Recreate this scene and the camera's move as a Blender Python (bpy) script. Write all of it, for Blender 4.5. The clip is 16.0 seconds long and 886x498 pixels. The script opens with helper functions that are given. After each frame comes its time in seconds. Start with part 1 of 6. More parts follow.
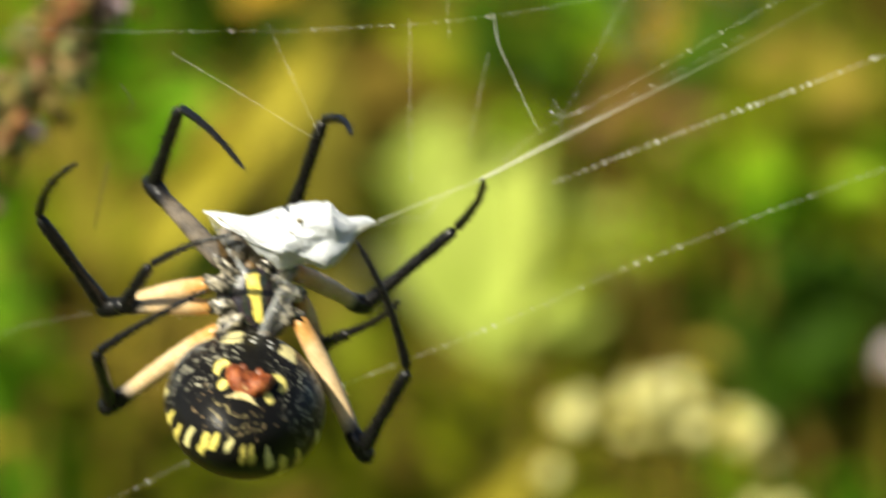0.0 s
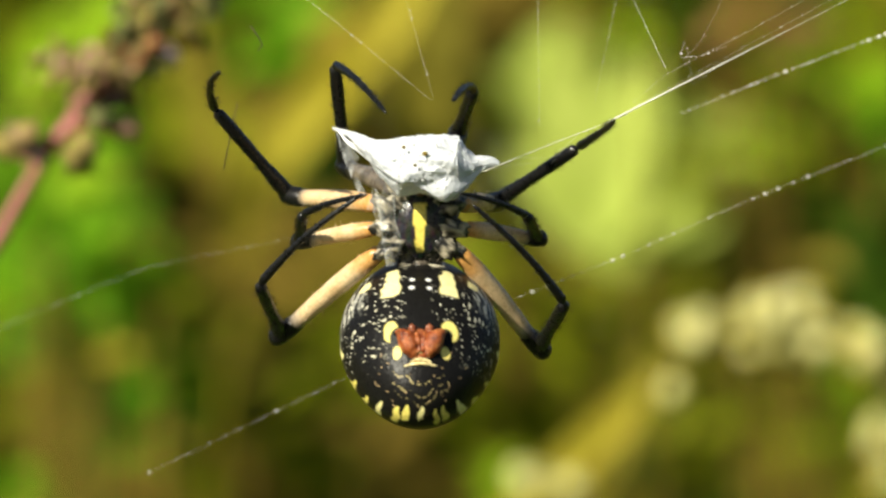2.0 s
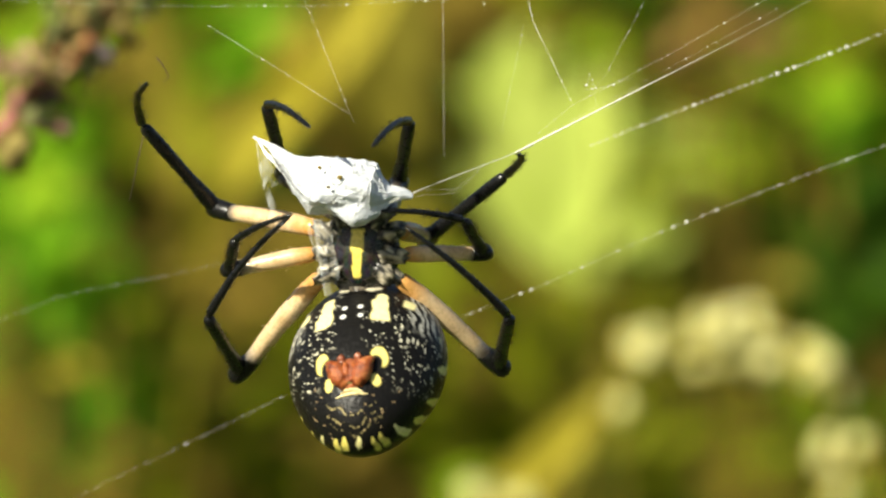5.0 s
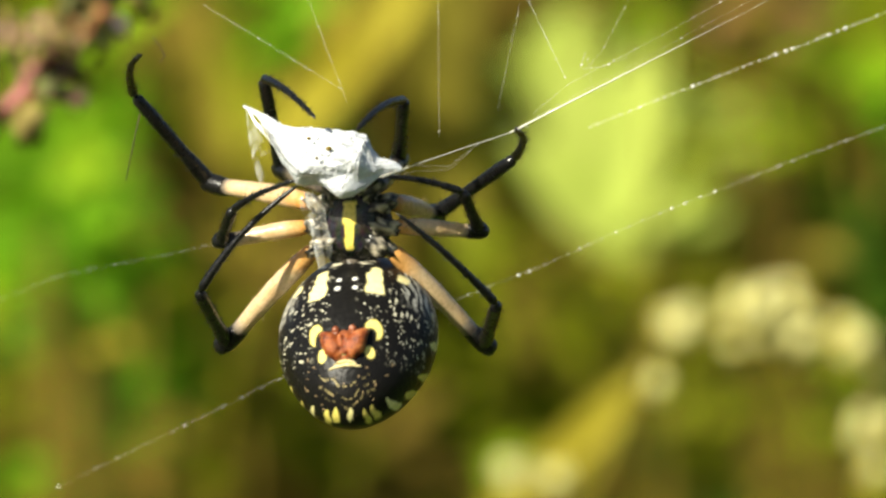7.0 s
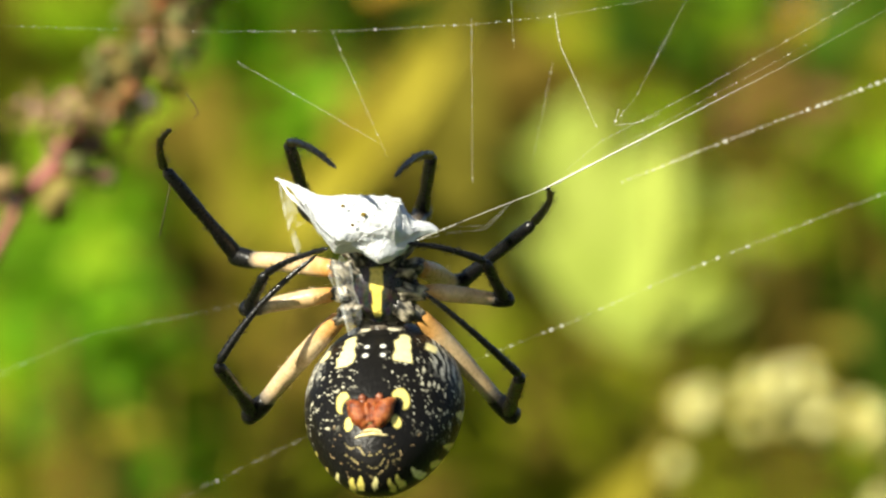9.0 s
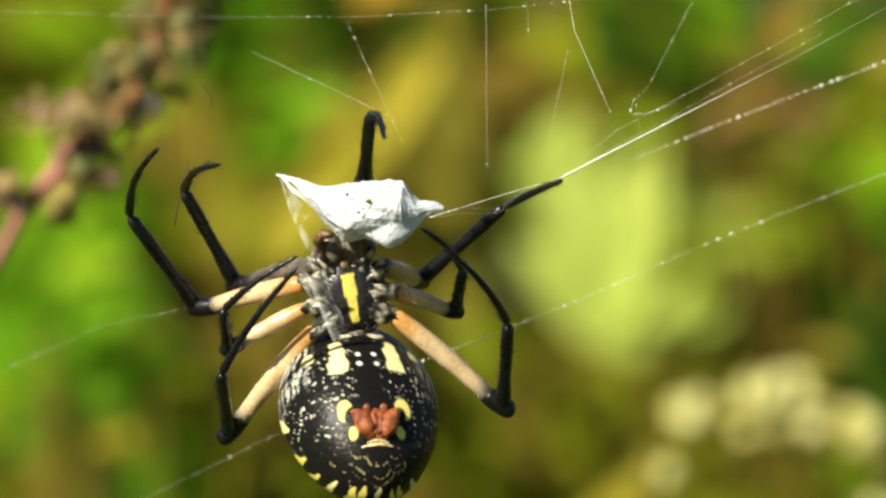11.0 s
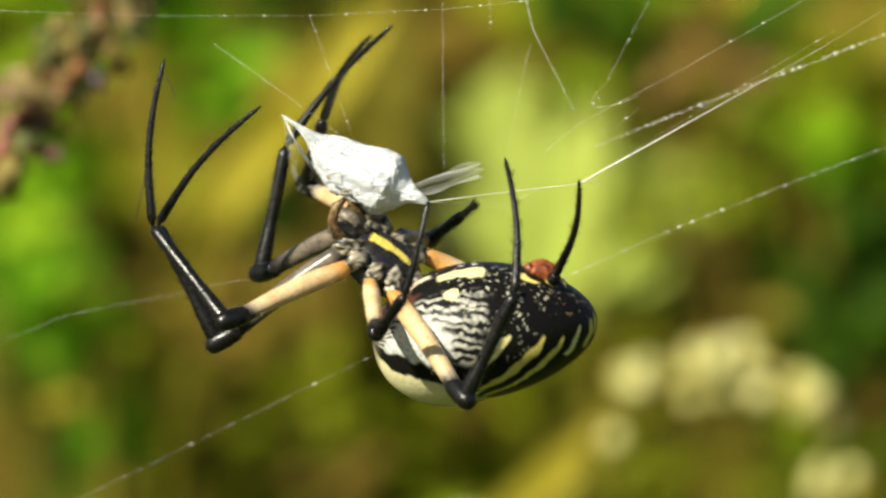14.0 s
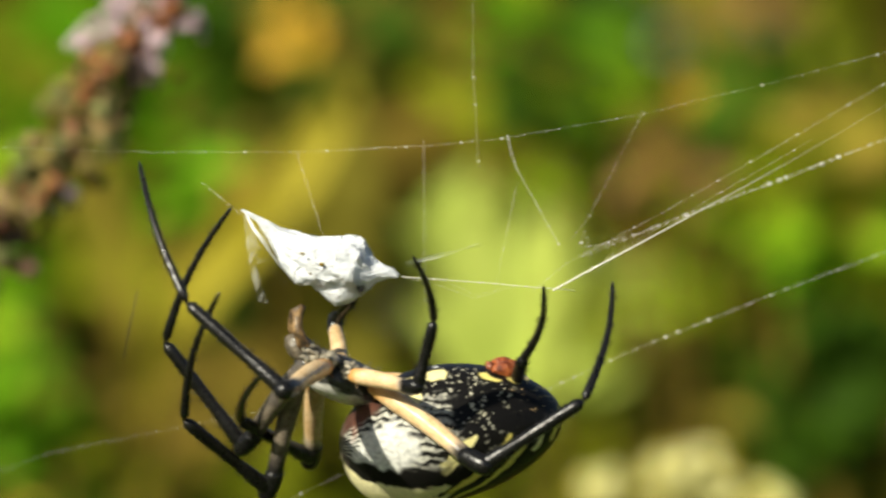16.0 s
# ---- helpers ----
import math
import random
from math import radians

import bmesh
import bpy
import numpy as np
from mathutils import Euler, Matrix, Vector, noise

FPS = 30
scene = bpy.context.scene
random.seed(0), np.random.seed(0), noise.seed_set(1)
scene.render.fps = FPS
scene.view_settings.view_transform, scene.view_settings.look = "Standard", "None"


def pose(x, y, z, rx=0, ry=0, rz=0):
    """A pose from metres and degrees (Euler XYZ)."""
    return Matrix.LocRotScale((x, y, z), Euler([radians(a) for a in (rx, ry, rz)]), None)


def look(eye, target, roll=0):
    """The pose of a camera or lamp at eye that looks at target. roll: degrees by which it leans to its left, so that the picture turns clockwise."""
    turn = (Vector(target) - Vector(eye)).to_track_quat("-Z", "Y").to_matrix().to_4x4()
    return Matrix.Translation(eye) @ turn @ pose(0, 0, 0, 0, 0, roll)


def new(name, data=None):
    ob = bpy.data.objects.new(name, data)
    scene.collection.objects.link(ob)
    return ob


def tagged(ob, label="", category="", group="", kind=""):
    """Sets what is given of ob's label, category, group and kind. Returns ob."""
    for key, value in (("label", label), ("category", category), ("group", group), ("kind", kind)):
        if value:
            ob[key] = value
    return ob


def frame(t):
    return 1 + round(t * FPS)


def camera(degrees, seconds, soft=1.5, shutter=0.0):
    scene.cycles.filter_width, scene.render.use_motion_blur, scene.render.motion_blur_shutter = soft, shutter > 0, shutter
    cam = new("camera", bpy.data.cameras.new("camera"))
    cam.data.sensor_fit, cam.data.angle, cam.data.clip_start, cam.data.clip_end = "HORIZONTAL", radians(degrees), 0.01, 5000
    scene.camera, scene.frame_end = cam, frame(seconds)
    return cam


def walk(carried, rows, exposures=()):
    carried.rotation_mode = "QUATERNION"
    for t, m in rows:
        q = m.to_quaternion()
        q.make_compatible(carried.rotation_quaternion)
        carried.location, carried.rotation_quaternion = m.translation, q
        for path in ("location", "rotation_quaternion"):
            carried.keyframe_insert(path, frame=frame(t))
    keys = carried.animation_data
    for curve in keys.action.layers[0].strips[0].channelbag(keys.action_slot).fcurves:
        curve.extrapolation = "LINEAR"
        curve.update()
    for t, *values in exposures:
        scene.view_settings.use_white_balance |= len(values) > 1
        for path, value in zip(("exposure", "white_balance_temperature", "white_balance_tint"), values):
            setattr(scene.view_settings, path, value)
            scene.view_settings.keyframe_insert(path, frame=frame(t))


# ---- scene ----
cam = camera(7.75, 16.0, soft=2.4, shutter=0.5)
cam.data.dof.use_dof = True
cam.data.dof.focus_distance = 0.648
cam.data.dof.aperture_fstop = 27.5
cam.data.dof.aperture_blades = 0
PX = 0.05615
EYE = (0.0, -0.65, 0.85)


def aim(dx, dz, yaw, pitch, roll):
    """A camera pose: its sway from EYE in millimetres, then its turn in degrees."""
    return pose(EYE[0] + dx / 1000, EYE[1], EYE[2] + dz / 1000, 90 + pitch, roll, yaw)


# PATH-BEGIN
EXPOSURES = [(0, 0.76), (0.5, 0.81), (1, 0.76), (1.5, 0.63), (2, 0.62), (2.5, 0.77), (3.5, 0.92), (6, 0.73), (6.5, 0.86), (7, 0.86), (8, 0.90), (10.5, 0.76), (11, 0.69), (11.5, 0.90), (12.5, 0.96), (13, 0.81), (13.5, 0.71), (14, 0.61), (14.5, 0.66), (15, 0.68), (15.5, 0.63), (16, 0.56)]
walk(cam, [
    (0, aim(-17.59, -9.20, -1.807, 1.222, 0)),
    (0.5, aim(-18.22, -9.15, -0.864, 1.806, 0)),
    (1, aim(-18.66, -7.63, -0.704, 0.747, 0)),
    (1.5, aim(-19.48, -5.12, -0.564, 0.461, 0)),
    (2, aim(-19.68, -3.60, -0.859, 0.218, 0)),
    (2.5, aim(-18.22, -3.04, -0.938, 0.031, 0)),
    (3, aim(-15.68, -2.69, -1.119, 0.153, 0)),
    (3.5, aim(-13.76, -3.00, -1.164, 0.205, 0)),
    (6, aim(-7.45, 1.29, -0.468, 0.169, 0)),
    (6.5, aim(-5.21, 0.97, -0.286, -0.149, 0)),
    (7, aim(-1.23, 0.38, -0.108, -0.034, 0)),
    (7.5, aim(0.41, -0.53, -0.088, 0.566, 0)),
    (8, aim(-0.43, -1.64, 0.036, 0.704, 0)),
    (10.5, aim(-9.90, -9.59, -0.438, 1.390, 0)),
    (11, aim(-9.71, -9.21, -0.425, 1.208, 0)),
    (11.5, aim(-9.91, -7.57, -0.295, 0.692, 0)),
    (12, aim(-10.59, -6.64, -0.240, 0.387, 0)),
    (12.5, aim(-10.79, -6.26, -0.258, 0.502, 0)),
    (13, aim(-11.38, -4.42, -0.325, 0.662, 0)),
    (13.5, aim(-12.69, -3.07, -0.475, 0.642, 0)),
    (14, aim(-13.13, -3.19, -1.054, 0.618, 0)),
    (14.5, aim(-13.48, -2.87, -1.559, 0.599, 0)),
    (15, aim(-15.50, -0.97, -1.935, 0.753, 0)),
    (15.5, aim(-17.55, 1.73, -2.100, 1.268, 0)),
    (16, aim(-18.13, 3.04, -1.598, 1.291, 0)),
], exposures=EXPOSURES)
# PATH-END

# ---- light ----
world = bpy.data.worlds.new("sky")
scene.world = world
world.use_nodes = True
wn = world.node_tree.nodes
sky = wn.new("ShaderNodeTexSky")
sky.sky_type = "NISHITA"
sky.sun_disc = False
sky.sun_elevation = radians(31)
sky.sun_rotation = radians(222)
world.node_tree.links.new(sky.outputs[0], wn["Background"].inputs[0])
wn["Background"].inputs[1].default_value = 0.046
sun = new("sun", bpy.data.lights.new("sun", "SUN"))
sun.data.energy, sun.data.angle, sun.data.color = 4.95, radians(0.53), (1.0, 0.95, 0.77)
sun.matrix_basis = look((-0.66, -0.74, 0.60 + 0.85), (0, 0, 0.85))


# ---- materials ----
def material(name, rough=0.5, metal=0.0, spec=0.5):
    m = bpy.data.materials.new(name)
    m.use_nodes = True
    b = m.node_tree.nodes["Principled BSDF"]
    b.inputs["Roughness"].default_value = rough
    b.inputs["Metallic"].default_value = metal
    b.inputs["Specular IOR Level"].default_value = spec
    return m, m.node_tree, b


def mottled(name, colours, size, rough=0.5, bump=0.0, fine=4.0, spec=0.5, through_light=0.0, vary=0.0):
    """Colours blended by noise at two scales (size in metres); vary: spread of brightness from piece to piece."""
    m, tree, b = material(name, rough, 0.0, spec)
    n, l = tree.nodes, tree.links
    co = n.new("ShaderNodeTexCoord")
    a = n.new("ShaderNodeTexNoise")
    a.inputs["Scale"].default_value = 1 / size
    a.inputs["Detail"].default_value = 3
    l.new(co.outputs["Object"], a.inputs["Vector"])
    f = n.new("ShaderNodeTexNoise")
    f.inputs["Scale"].default_value = fine / size
    f.inputs["Detail"].default_value = 4
    l.new(co.outputs["Object"], f.inputs["Vector"])
    mix = n.new("ShaderNodeMath")
    mix.operation = "MULTIPLY_ADD"
    l.new(f.outputs["Fac"], mix.inputs[0])
    mix.inputs[1].default_value = 0.45
    l.new(a.outputs["Fac"], mix.inputs[2])
    ramp = n.new("ShaderNodeValToRGB")
    e = ramp.color_ramp.elements
    lo, hi = 0.5, 0.95
    e[0].position, e[1].position = lo, hi
    e[0].color, e[1].color = (*colours[0], 1), (*colours[-1], 1)
    for i, c in enumerate(colours[1:-1], 1):
        e.new(lo + (hi - lo) * i / (len(colours) - 1)).color = (*c, 1)
    l.new(mix.outputs[0], ramp.inputs[0])
    out = ramp.outputs[0]
    if vary:
        geo = n.new("ShaderNodeNewGeometry")
        info = n.new("ShaderNodeObjectInfo")
        add = n.new("ShaderNodeMath")
        add.operation = "ADD"
        l.new(geo.outputs["Random Per Island"], add.inputs[0])
        l.new(info.outputs["Random"], add.inputs[1])
        wrap = n.new("ShaderNodeMath")
        wrap.operation = "FRACT"
        l.new(add.outputs[0], wrap.inputs[0])
        rng = n.new("ShaderNodeMapRange")
        rng.inputs["To Min"].default_value, rng.inputs["To Max"].default_value = 1 - vary, 1 + vary
        l.new(wrap.outputs[0], rng.inputs["Value"])
        hsv = n.new("ShaderNodeHueSaturation")
        l.new(out, hsv.inputs["Color"])
        l.new(rng.outputs[0], hsv.inputs["Value"])
        out = hsv.outputs[0]
    l.new(out, b.inputs["Base Color"])
    if bump:
        bp = n.new("ShaderNodeBump")
        bp.inputs["Strength"].default_value = 0.5
        bp.inputs["Distance"].default_value = bump
        l.new(f.outputs["Fac"], bp.inputs["Height"])
        l.new(bp.outputs[0], b.inputs["Normal"])
    if through_light:
        t = n.new("ShaderNodeBsdfTranslucent")
        l.new(out, t.inputs[0])
        ms = n.new("ShaderNodeMixShader")
        ms.inputs[0].default_value = through_light
        l.new(b.outputs[0], ms.inputs[1])
        l.new(t.outputs[0], ms.inputs[2])
        l.new(ms.outputs[0], n["Material Output"].inputs["Surface"])
    return m


M_LEAF = mottled("leaf green", [(0.06, 0.185, 0.002), (0.125, 0.30, 0.006), (0.20, 0.38, 0.015)], 0.03, 0.55, through_light=0.4, vary=0.4, spec=0.06)
M_LIME = mottled("pale lime leaf", [(0.40, 0.49, 0.08), (0.53, 0.61, 0.13)], 0.03, 0.55, through_light=0.4, vary=0.1, spec=0.08)
M_OLIVE = mottled("olive stem", [(0.10, 0.09, 0.01), (0.20, 0.17, 0.02)], 0.02, 0.6, through_light=0.2, vary=0.3, spec=0.06)
M_BROWN = mottled("dry brown stalk", [(0.076, 0.056, 0.008), (0.17, 0.120, 0.017)], 0.02, 0.8, vary=0.4, spec=0.06)
M_PINK = mottled("reddish pink stem", [(0.25, 0.062, 0.05), (0.40, 0.13, 0.10)], 0.004, 0.5)
M_BUD = mottled("brownish calyx", [(0.11, 0.075, 0.022), (0.25, 0.17, 0.06), (0.36, 0.24, 0.11)], 0.003, 0.75, vary=0.4, fine=3.0)
M_HULL = mottled("pale straw brown calyx", [(0.24, 0.185, 0.05), (0.42, 0.335, 0.11)], 0.003, 0.75, vary=0.25, through_light=0.2, spec=0.1)
M_LEAFY = mottled("green calyx", [(0.14, 0.15, 0.05), (0.30, 0.30, 0.12)], 0.003, 0.7, vary=0.25, through_light=0.2, spec=0.1)
M_BLUSH = mottled("pinkish bud", [(0.40, 0.22, 0.15), (0.58, 0.37, 0.27)], 0.003, 0.7, vary=0.2, through_light=0.2, spec=0.1)
M_RUSSET = mottled("russet calyx", [(0.20, 0.07, 0.03), (0.36, 0.16, 0.07)], 0.003, 0.75, vary=0.3, spec=0.1)
# calyx colour darkened to stand in for shadow inside the spike
M_SHADE = mottled("purplish brown calyx darkened as shade", [(0.03, 0.022, 0.022), (0.09, 0.065, 0.05)], 0.003, 0.8, vary=0.3, spec=0.1)
M_FLOWER = mottled("cream yellow flower", [(0.66, 0.62, 0.21), (0.82, 0.77, 0.34)], 0.003, 0.7, vary=0.1, through_light=0.25)
M_SOIL = mottled("soil and litter", [(0.03, 0.022, 0.012), (0.08, 0.06, 0.03)], 0.1, 0.95)
M_SILK = mottled("white silk", [(0.80, 0.81, 0.83), (0.92, 0.92, 0.93)], 0.003, 0.45, bump=0.0001)
M_GREY = mottled("grey cuticle", [(0.02, 0.018, 0.015), (0.22, 0.18, 0.13)], 0.0008, 0.35, bump=0.0001)
M_ORANGE = mottled("orange spinneret", [(0.07, 0.012, 0.005), (0.29, 0.065, 0.016), (0.50, 0.17, 0.05)], 0.0008, 0.3, bump=0.0004)


M_LIGHT = mottled("light green leaf", [(0.20, 0.37, 0.008), (0.33, 0.50, 0.018)], 0.03, 0.55, through_light=0.4, vary=0.3, spec=0.06)
# green lowered so that shadowed gaps in the foliage are part of its colour
M_DARK = mottled("green leaf darkened as shade", [(0.020, 0.050, 0.002), (0.045, 0.10, 0.004)], 0.03, 0.6, through_light=0.3, vary=0.5, spec=0.06)
M_MOSS = mottled("olive green leaf", [(0.115, 0.145, 0.004), (0.235, 0.262, 0.010)], 0.04, 0.6, through_light=0.35, vary=0.4, spec=0.06)
M_STRAW = mottled("yellow straw", [(0.38, 0.32, 0.022), (0.54, 0.46, 0.05)], 0.02, 0.6, through_light=0.3, vary=0.1, spec=0.06)
M_TAN = mottled("tan straw", [(0.24, 0.19, 0.022), (0.36, 0.28, 0.04)], 0.02, 0.65, through_light=0.25, vary=0.1, spec=0.06)
M_RUST = mottled("reddish brown leaf", [(0.15, 0.08, 0.022), (0.25, 0.15, 0.05)], 0.02, 0.7, through_light=0.2, vary=0.3, spec=0.06)
M_BEIGE = mottled("faded beige leaf", [(0.34, 0.30, 0.15), (0.48, 0.43, 0.24)], 0.02, 0.7, through_light=0.2, vary=0.15, spec=0.06)
M_GOLD = mottled("golden petal", [(0.54, 0.30, 0.012), (0.66, 0.42, 0.03)], 0.01, 0.6, through_light=0.3, vary=0.2)
M_PETAL = mottled("pale pink petal", [(0.60, 0.42, 0.47), (0.84, 0.70, 0.75)], 0.004, 0.6, through_light=0.3, vary=0.15)


def mesh_of(name, bm, mat, smooth=True):
    me = bpy.data.meshes.new(name)
    bm.to_mesh(me)
    bm.free()
    for p in me.polygons:
        p.use_smooth = smooth
    for m in (mat if isinstance(mat, (list, tuple)) else [mat]):
        me.materials.append(m)
    return me


def part(name, bm, mat, parent=None, label="", smooth=True):
    """Links a bmesh as one mesh object, under a thing or a part."""
    ob = new(name, mesh_of(name, bm, mat, smooth))
    ob.parent = parent
    return tagged(ob, label)


def at(u, v, d=0.0):
    """A world point from millimetres right and up of the web's middle, and behind it."""
    return Vector((u / 1000, d / 1000, 0.85 + v / 1000))


def tube(bm, points, radii, sides=8, cap=True):
    """A tube along points, in metres."""
    points = [Vector(p) for p in points]
    rings = []
    side = None
    for i, p in enumerate(points):
        a, b = points[max(i - 1, 0)], points[min(i + 1, len(points) - 1)]
        d = (b - a).normalized()
        if side is None:
            side = d.orthogonal().normalized()
        side = (side - d * side.dot(d)).normalized()
        up = d.cross(side)
        r = radii[i] if isinstance(radii, (list, tuple)) else radii
        rings.append([bm.verts.new(p + r * (math.cos(k * math.tau / sides) * side + math.sin(k * math.tau / sides) * up)) for k in range(sides)])
    for a, b in zip(rings, rings[1:]):
        for k in range(sides):
            bm.faces.new((a[k], a[(k + 1) % sides], b[(k + 1) % sides], b[k]))
    if cap:
        bm.faces.new(rings[0][::-1])
        bm.faces.new(rings[-1])
    return rings


def blob(bm, c, r, s=(1, 1, 1), turn=(0, 0, 0), seg=14, rough=0.0, key=0.0):
    """A small uneven ball, c and r in millimetres, stretched by s and turned by degrees."""
    made = bmesh.ops.create_uvsphere(bm, u_segments=seg, v_segments=max(6, seg // 2 + 1), radius=1.0)["verts"]
    m = pose(c[0] / 1000, c[1] / 1000, c[2] / 1000, *turn) @ Matrix.Diagonal((s[0] * r / 1000, s[1] * r / 1000, s[2] * r / 1000, 1))
    for v in made:
        k = 1 + rough * noise.noise(v.co * 2.1 + Vector((key, key * 0.7, 0)))
        v.co = m @ (v.co * k)
    return made


# ---- plants behind the web ----
def px(x, y, d=0.0):
    """A point from steps right and down in the web's plane as seen from EYE, pushed d millimetres behind."""
    k = (650 + d) / 650
    return at((x - 784) * PX * k, (441 - y) * PX * k, d)


def add_leaf(bm, base, tip, width, facing, fold=0.25, droop=0.15, n=7):
    """A pointed leaf with a folded midrib between two points; facing: rough normal."""
    base, tip = Vector(base), Vector(tip)
    along = tip - base
    ln = along.length
    d = along.normalized()
    side = d.cross(Vector(facing)).normalized()
    up = side.cross(d)
    rows_ = []
    for i in range(n + 1):
        s = i / n
        w = width * (math.sin(math.pi * min(1, s * 0.96 + 0.02) ** 0.8)) * 0.5 + 0.0002
        c = base + along * s - up * droop * ln * (s * s - s * 0.3)
        rows_.append([bm.verts.new(c + side * w * q + up * abs(q) * w * fold) for q in (-1, -0.5, 0, 0.5, 1)])
    for a, b in zip(rows_, rows_[1:]):
        for k in range(4):
            bm.faces.new((a[k], a[k + 1], b[k + 1], b[k]))


def stem_to_ground(top, r, mat, parent, lean=0.05, label=""):
    rn = random.Random(int(abs(top.x) * 1e4 + abs(top.z) * 1e3))
    pts = []
    for i in range(9):
        s = i / 8
        pts.append(Vector((top.x + lean * (1 - s) ** 2 + 0.006 * math.sin(s * 7 + top.x * 40), top.y + 0.02 * (1 - s), top.z * s)))
    bm = bmesh.new()
    tube(bm, pts, [r * (1.6 - 0.8 * i / 8) for i in range(9)], 8)
    return part("stem", bm, mat, parent, label)


def clump(name, label, x, y, d, radius, leaf, mat, n, seed, aspect=0.45, up=0.5, category="plant", flat=1.0):
    """A leafy plant on its own stem; x, y, radius in steps of the web's plane, leaf: its length."""
    rn = random.Random(seed)
    thing = tagged(new(name), label, category, 'weeds behind the web')
    k = PX * (650 + d) / 650 / 1000
    c = px(x, y, d)
    stem_to_ground(c, 0.0007, M_BROWN, thing, rn.uniform(-0.06, 0.06))
    bm = bmesh.new()
    for i in range(n):
        a, q = rn.uniform(0, math.tau), math.sqrt(rn.random())
        p = c + Vector((math.cos(a) * q * radius * k, rn.uniform(-0.03, 0.03), math.sin(a) * q * radius * k * flat))
        ln = leaf * k * rn.uniform(0.6, 1.3)
        aim_ = Vector((rn.uniform(-1, 1), rn.uniform(-0.7, 0.2), rn.uniform(-0.5, 1) * up + 0.1)).normalized()
        nrm = Vector((rn.uniform(-0.5, 0.3), -0.8, rn.uniform(0.1, 1.0)))
        add_leaf(bm, p - aim_ * ln * 0.5, p + aim_ * ln * 0.5, ln * aspect, nrm, 0.2, rn.uniform(0, 0.3))
    part("foliage", bm, mat, thing)
    return thing


def blade(name, label, pts, width, mat, category="grass blade"):
    """A long flat leaf through points (x, y, d), rooted in the ground."""
    thing = tagged(new(name), label, category)
    bm = bmesh.new()
    w = [px(*p) for p in pts]
    base = w[0]
    w = [Vector((base.x - 0.1 + 0.1 * s, base.y + 0.02, base.z * s)) for s in (0, 0.3, 0.6, 0.85, 0.97)] + w
    rows_ = []
    n = len(w) - 1
    for i, p in enumerate(w):
        a, b = w[max(0, i - 1)], w[min(n, i + 1)]
        dr = (b - a).normalized()
        side = dr.cross(Vector((0.15, -1, 0.25))).normalized()
        up = side.cross(dr)
        hw = width * PX * (650 + pts[0][2]) / 650 / 1000 * 0.5 * (0.08 if i < 5 else 0.8 if i == 5 else 1.0) * (1 if i < n else 0.3)
        rows_.append([bm.verts.new(p + side * hw * q + up * abs(q) * hw * 0.3) for q in (-1, -0.5, 0, 0.5, 1)])
    for a, b in zip(rows_, rows_[1:]):
        for k in range(4):
            bm.faces.new((a[k], a[k + 1], b[k + 1], b[k]))
    bmesh.ops.subdivide_edges(bm, edges=bm.edges[:], cuts=1, use_grid_fill=True)
    part("leaf", bm, mat, thing)
    bm = bmesh.new()
    tube(bm, [p + Vector((0, -0.0004, 0)) for p in w], 0.0006, 6)
    part("midrib", bm, mat, thing)
    return thing


bm = bmesh.new()
bmesh.ops.create_grid(bm, x_segments=40, y_segments=40, size=60)
for v in bm.verts:
    v.co.z = 0.0 if v.co.length < 4 else 0.15 * noise.noise(v.co * 0.1)
tagged(part("ground", bm, M_SOIL), "dark soil covered with dry litter", "ground", kind="structure")

# the broad pale leaves behind the web
lime = tagged(new("broad_leaved_plant"), "tall weed with broad pale lime green leaves", "plant")
stem_to_ground(px(1160, 540, 940), 0.003, M_OLIVE, lime, 0.04)
for k, (bx, by, tx, ty, w, dd) in enumerate(((1060, 470, 900, 40, 150, 900), (1040, 400, 1240, 240, 170, 900), (1000, 430, 1090, 60, 160, 900), (1080, 460, 840, 250, 130, 900), (1080, 380, 1270, 330, 170, 900), (1080, 360, 1230, 430, 170, 930))):
    bm = bmesh.new()
    add_leaf(bm, px(bx + 80, by, dd), px(tx + 80, ty, dd), w * PX * (650 + dd) / 650 / 1000, (-0.3, -0.75, 0.65), 0.12, 0.06, 12)
    part("leaf", bm, M_LIME, lime)

# grass and straw
blade("straw_blade", "broad yellowish dry grass blade, bent over", [(455, 310, 800), (495, 260, 790), (570, 170, 785), (700, 20, 780), (820, -160, 780)], 95, M_STRAW)
blade("straw_blade", "narrow tan dry grass blade", [(410, 330, 860), (385, 220, 860), (350, 60, 860), (330, -120, 860)], 60, M_TAN)
blade("straw_blade", "yellow brown bent dry stalk", [(850, 950, 640), (960, 850, 640), (1080, 740, 640), (1180, 640, 640)], 70, M_STRAW)
blade("straw_blade", "broad olive green grass blade", [(780, 560, 1000), (790, 250, 1000), (790, 60, 1000), (800, -200, 1000)], 150, M_OLIVE)

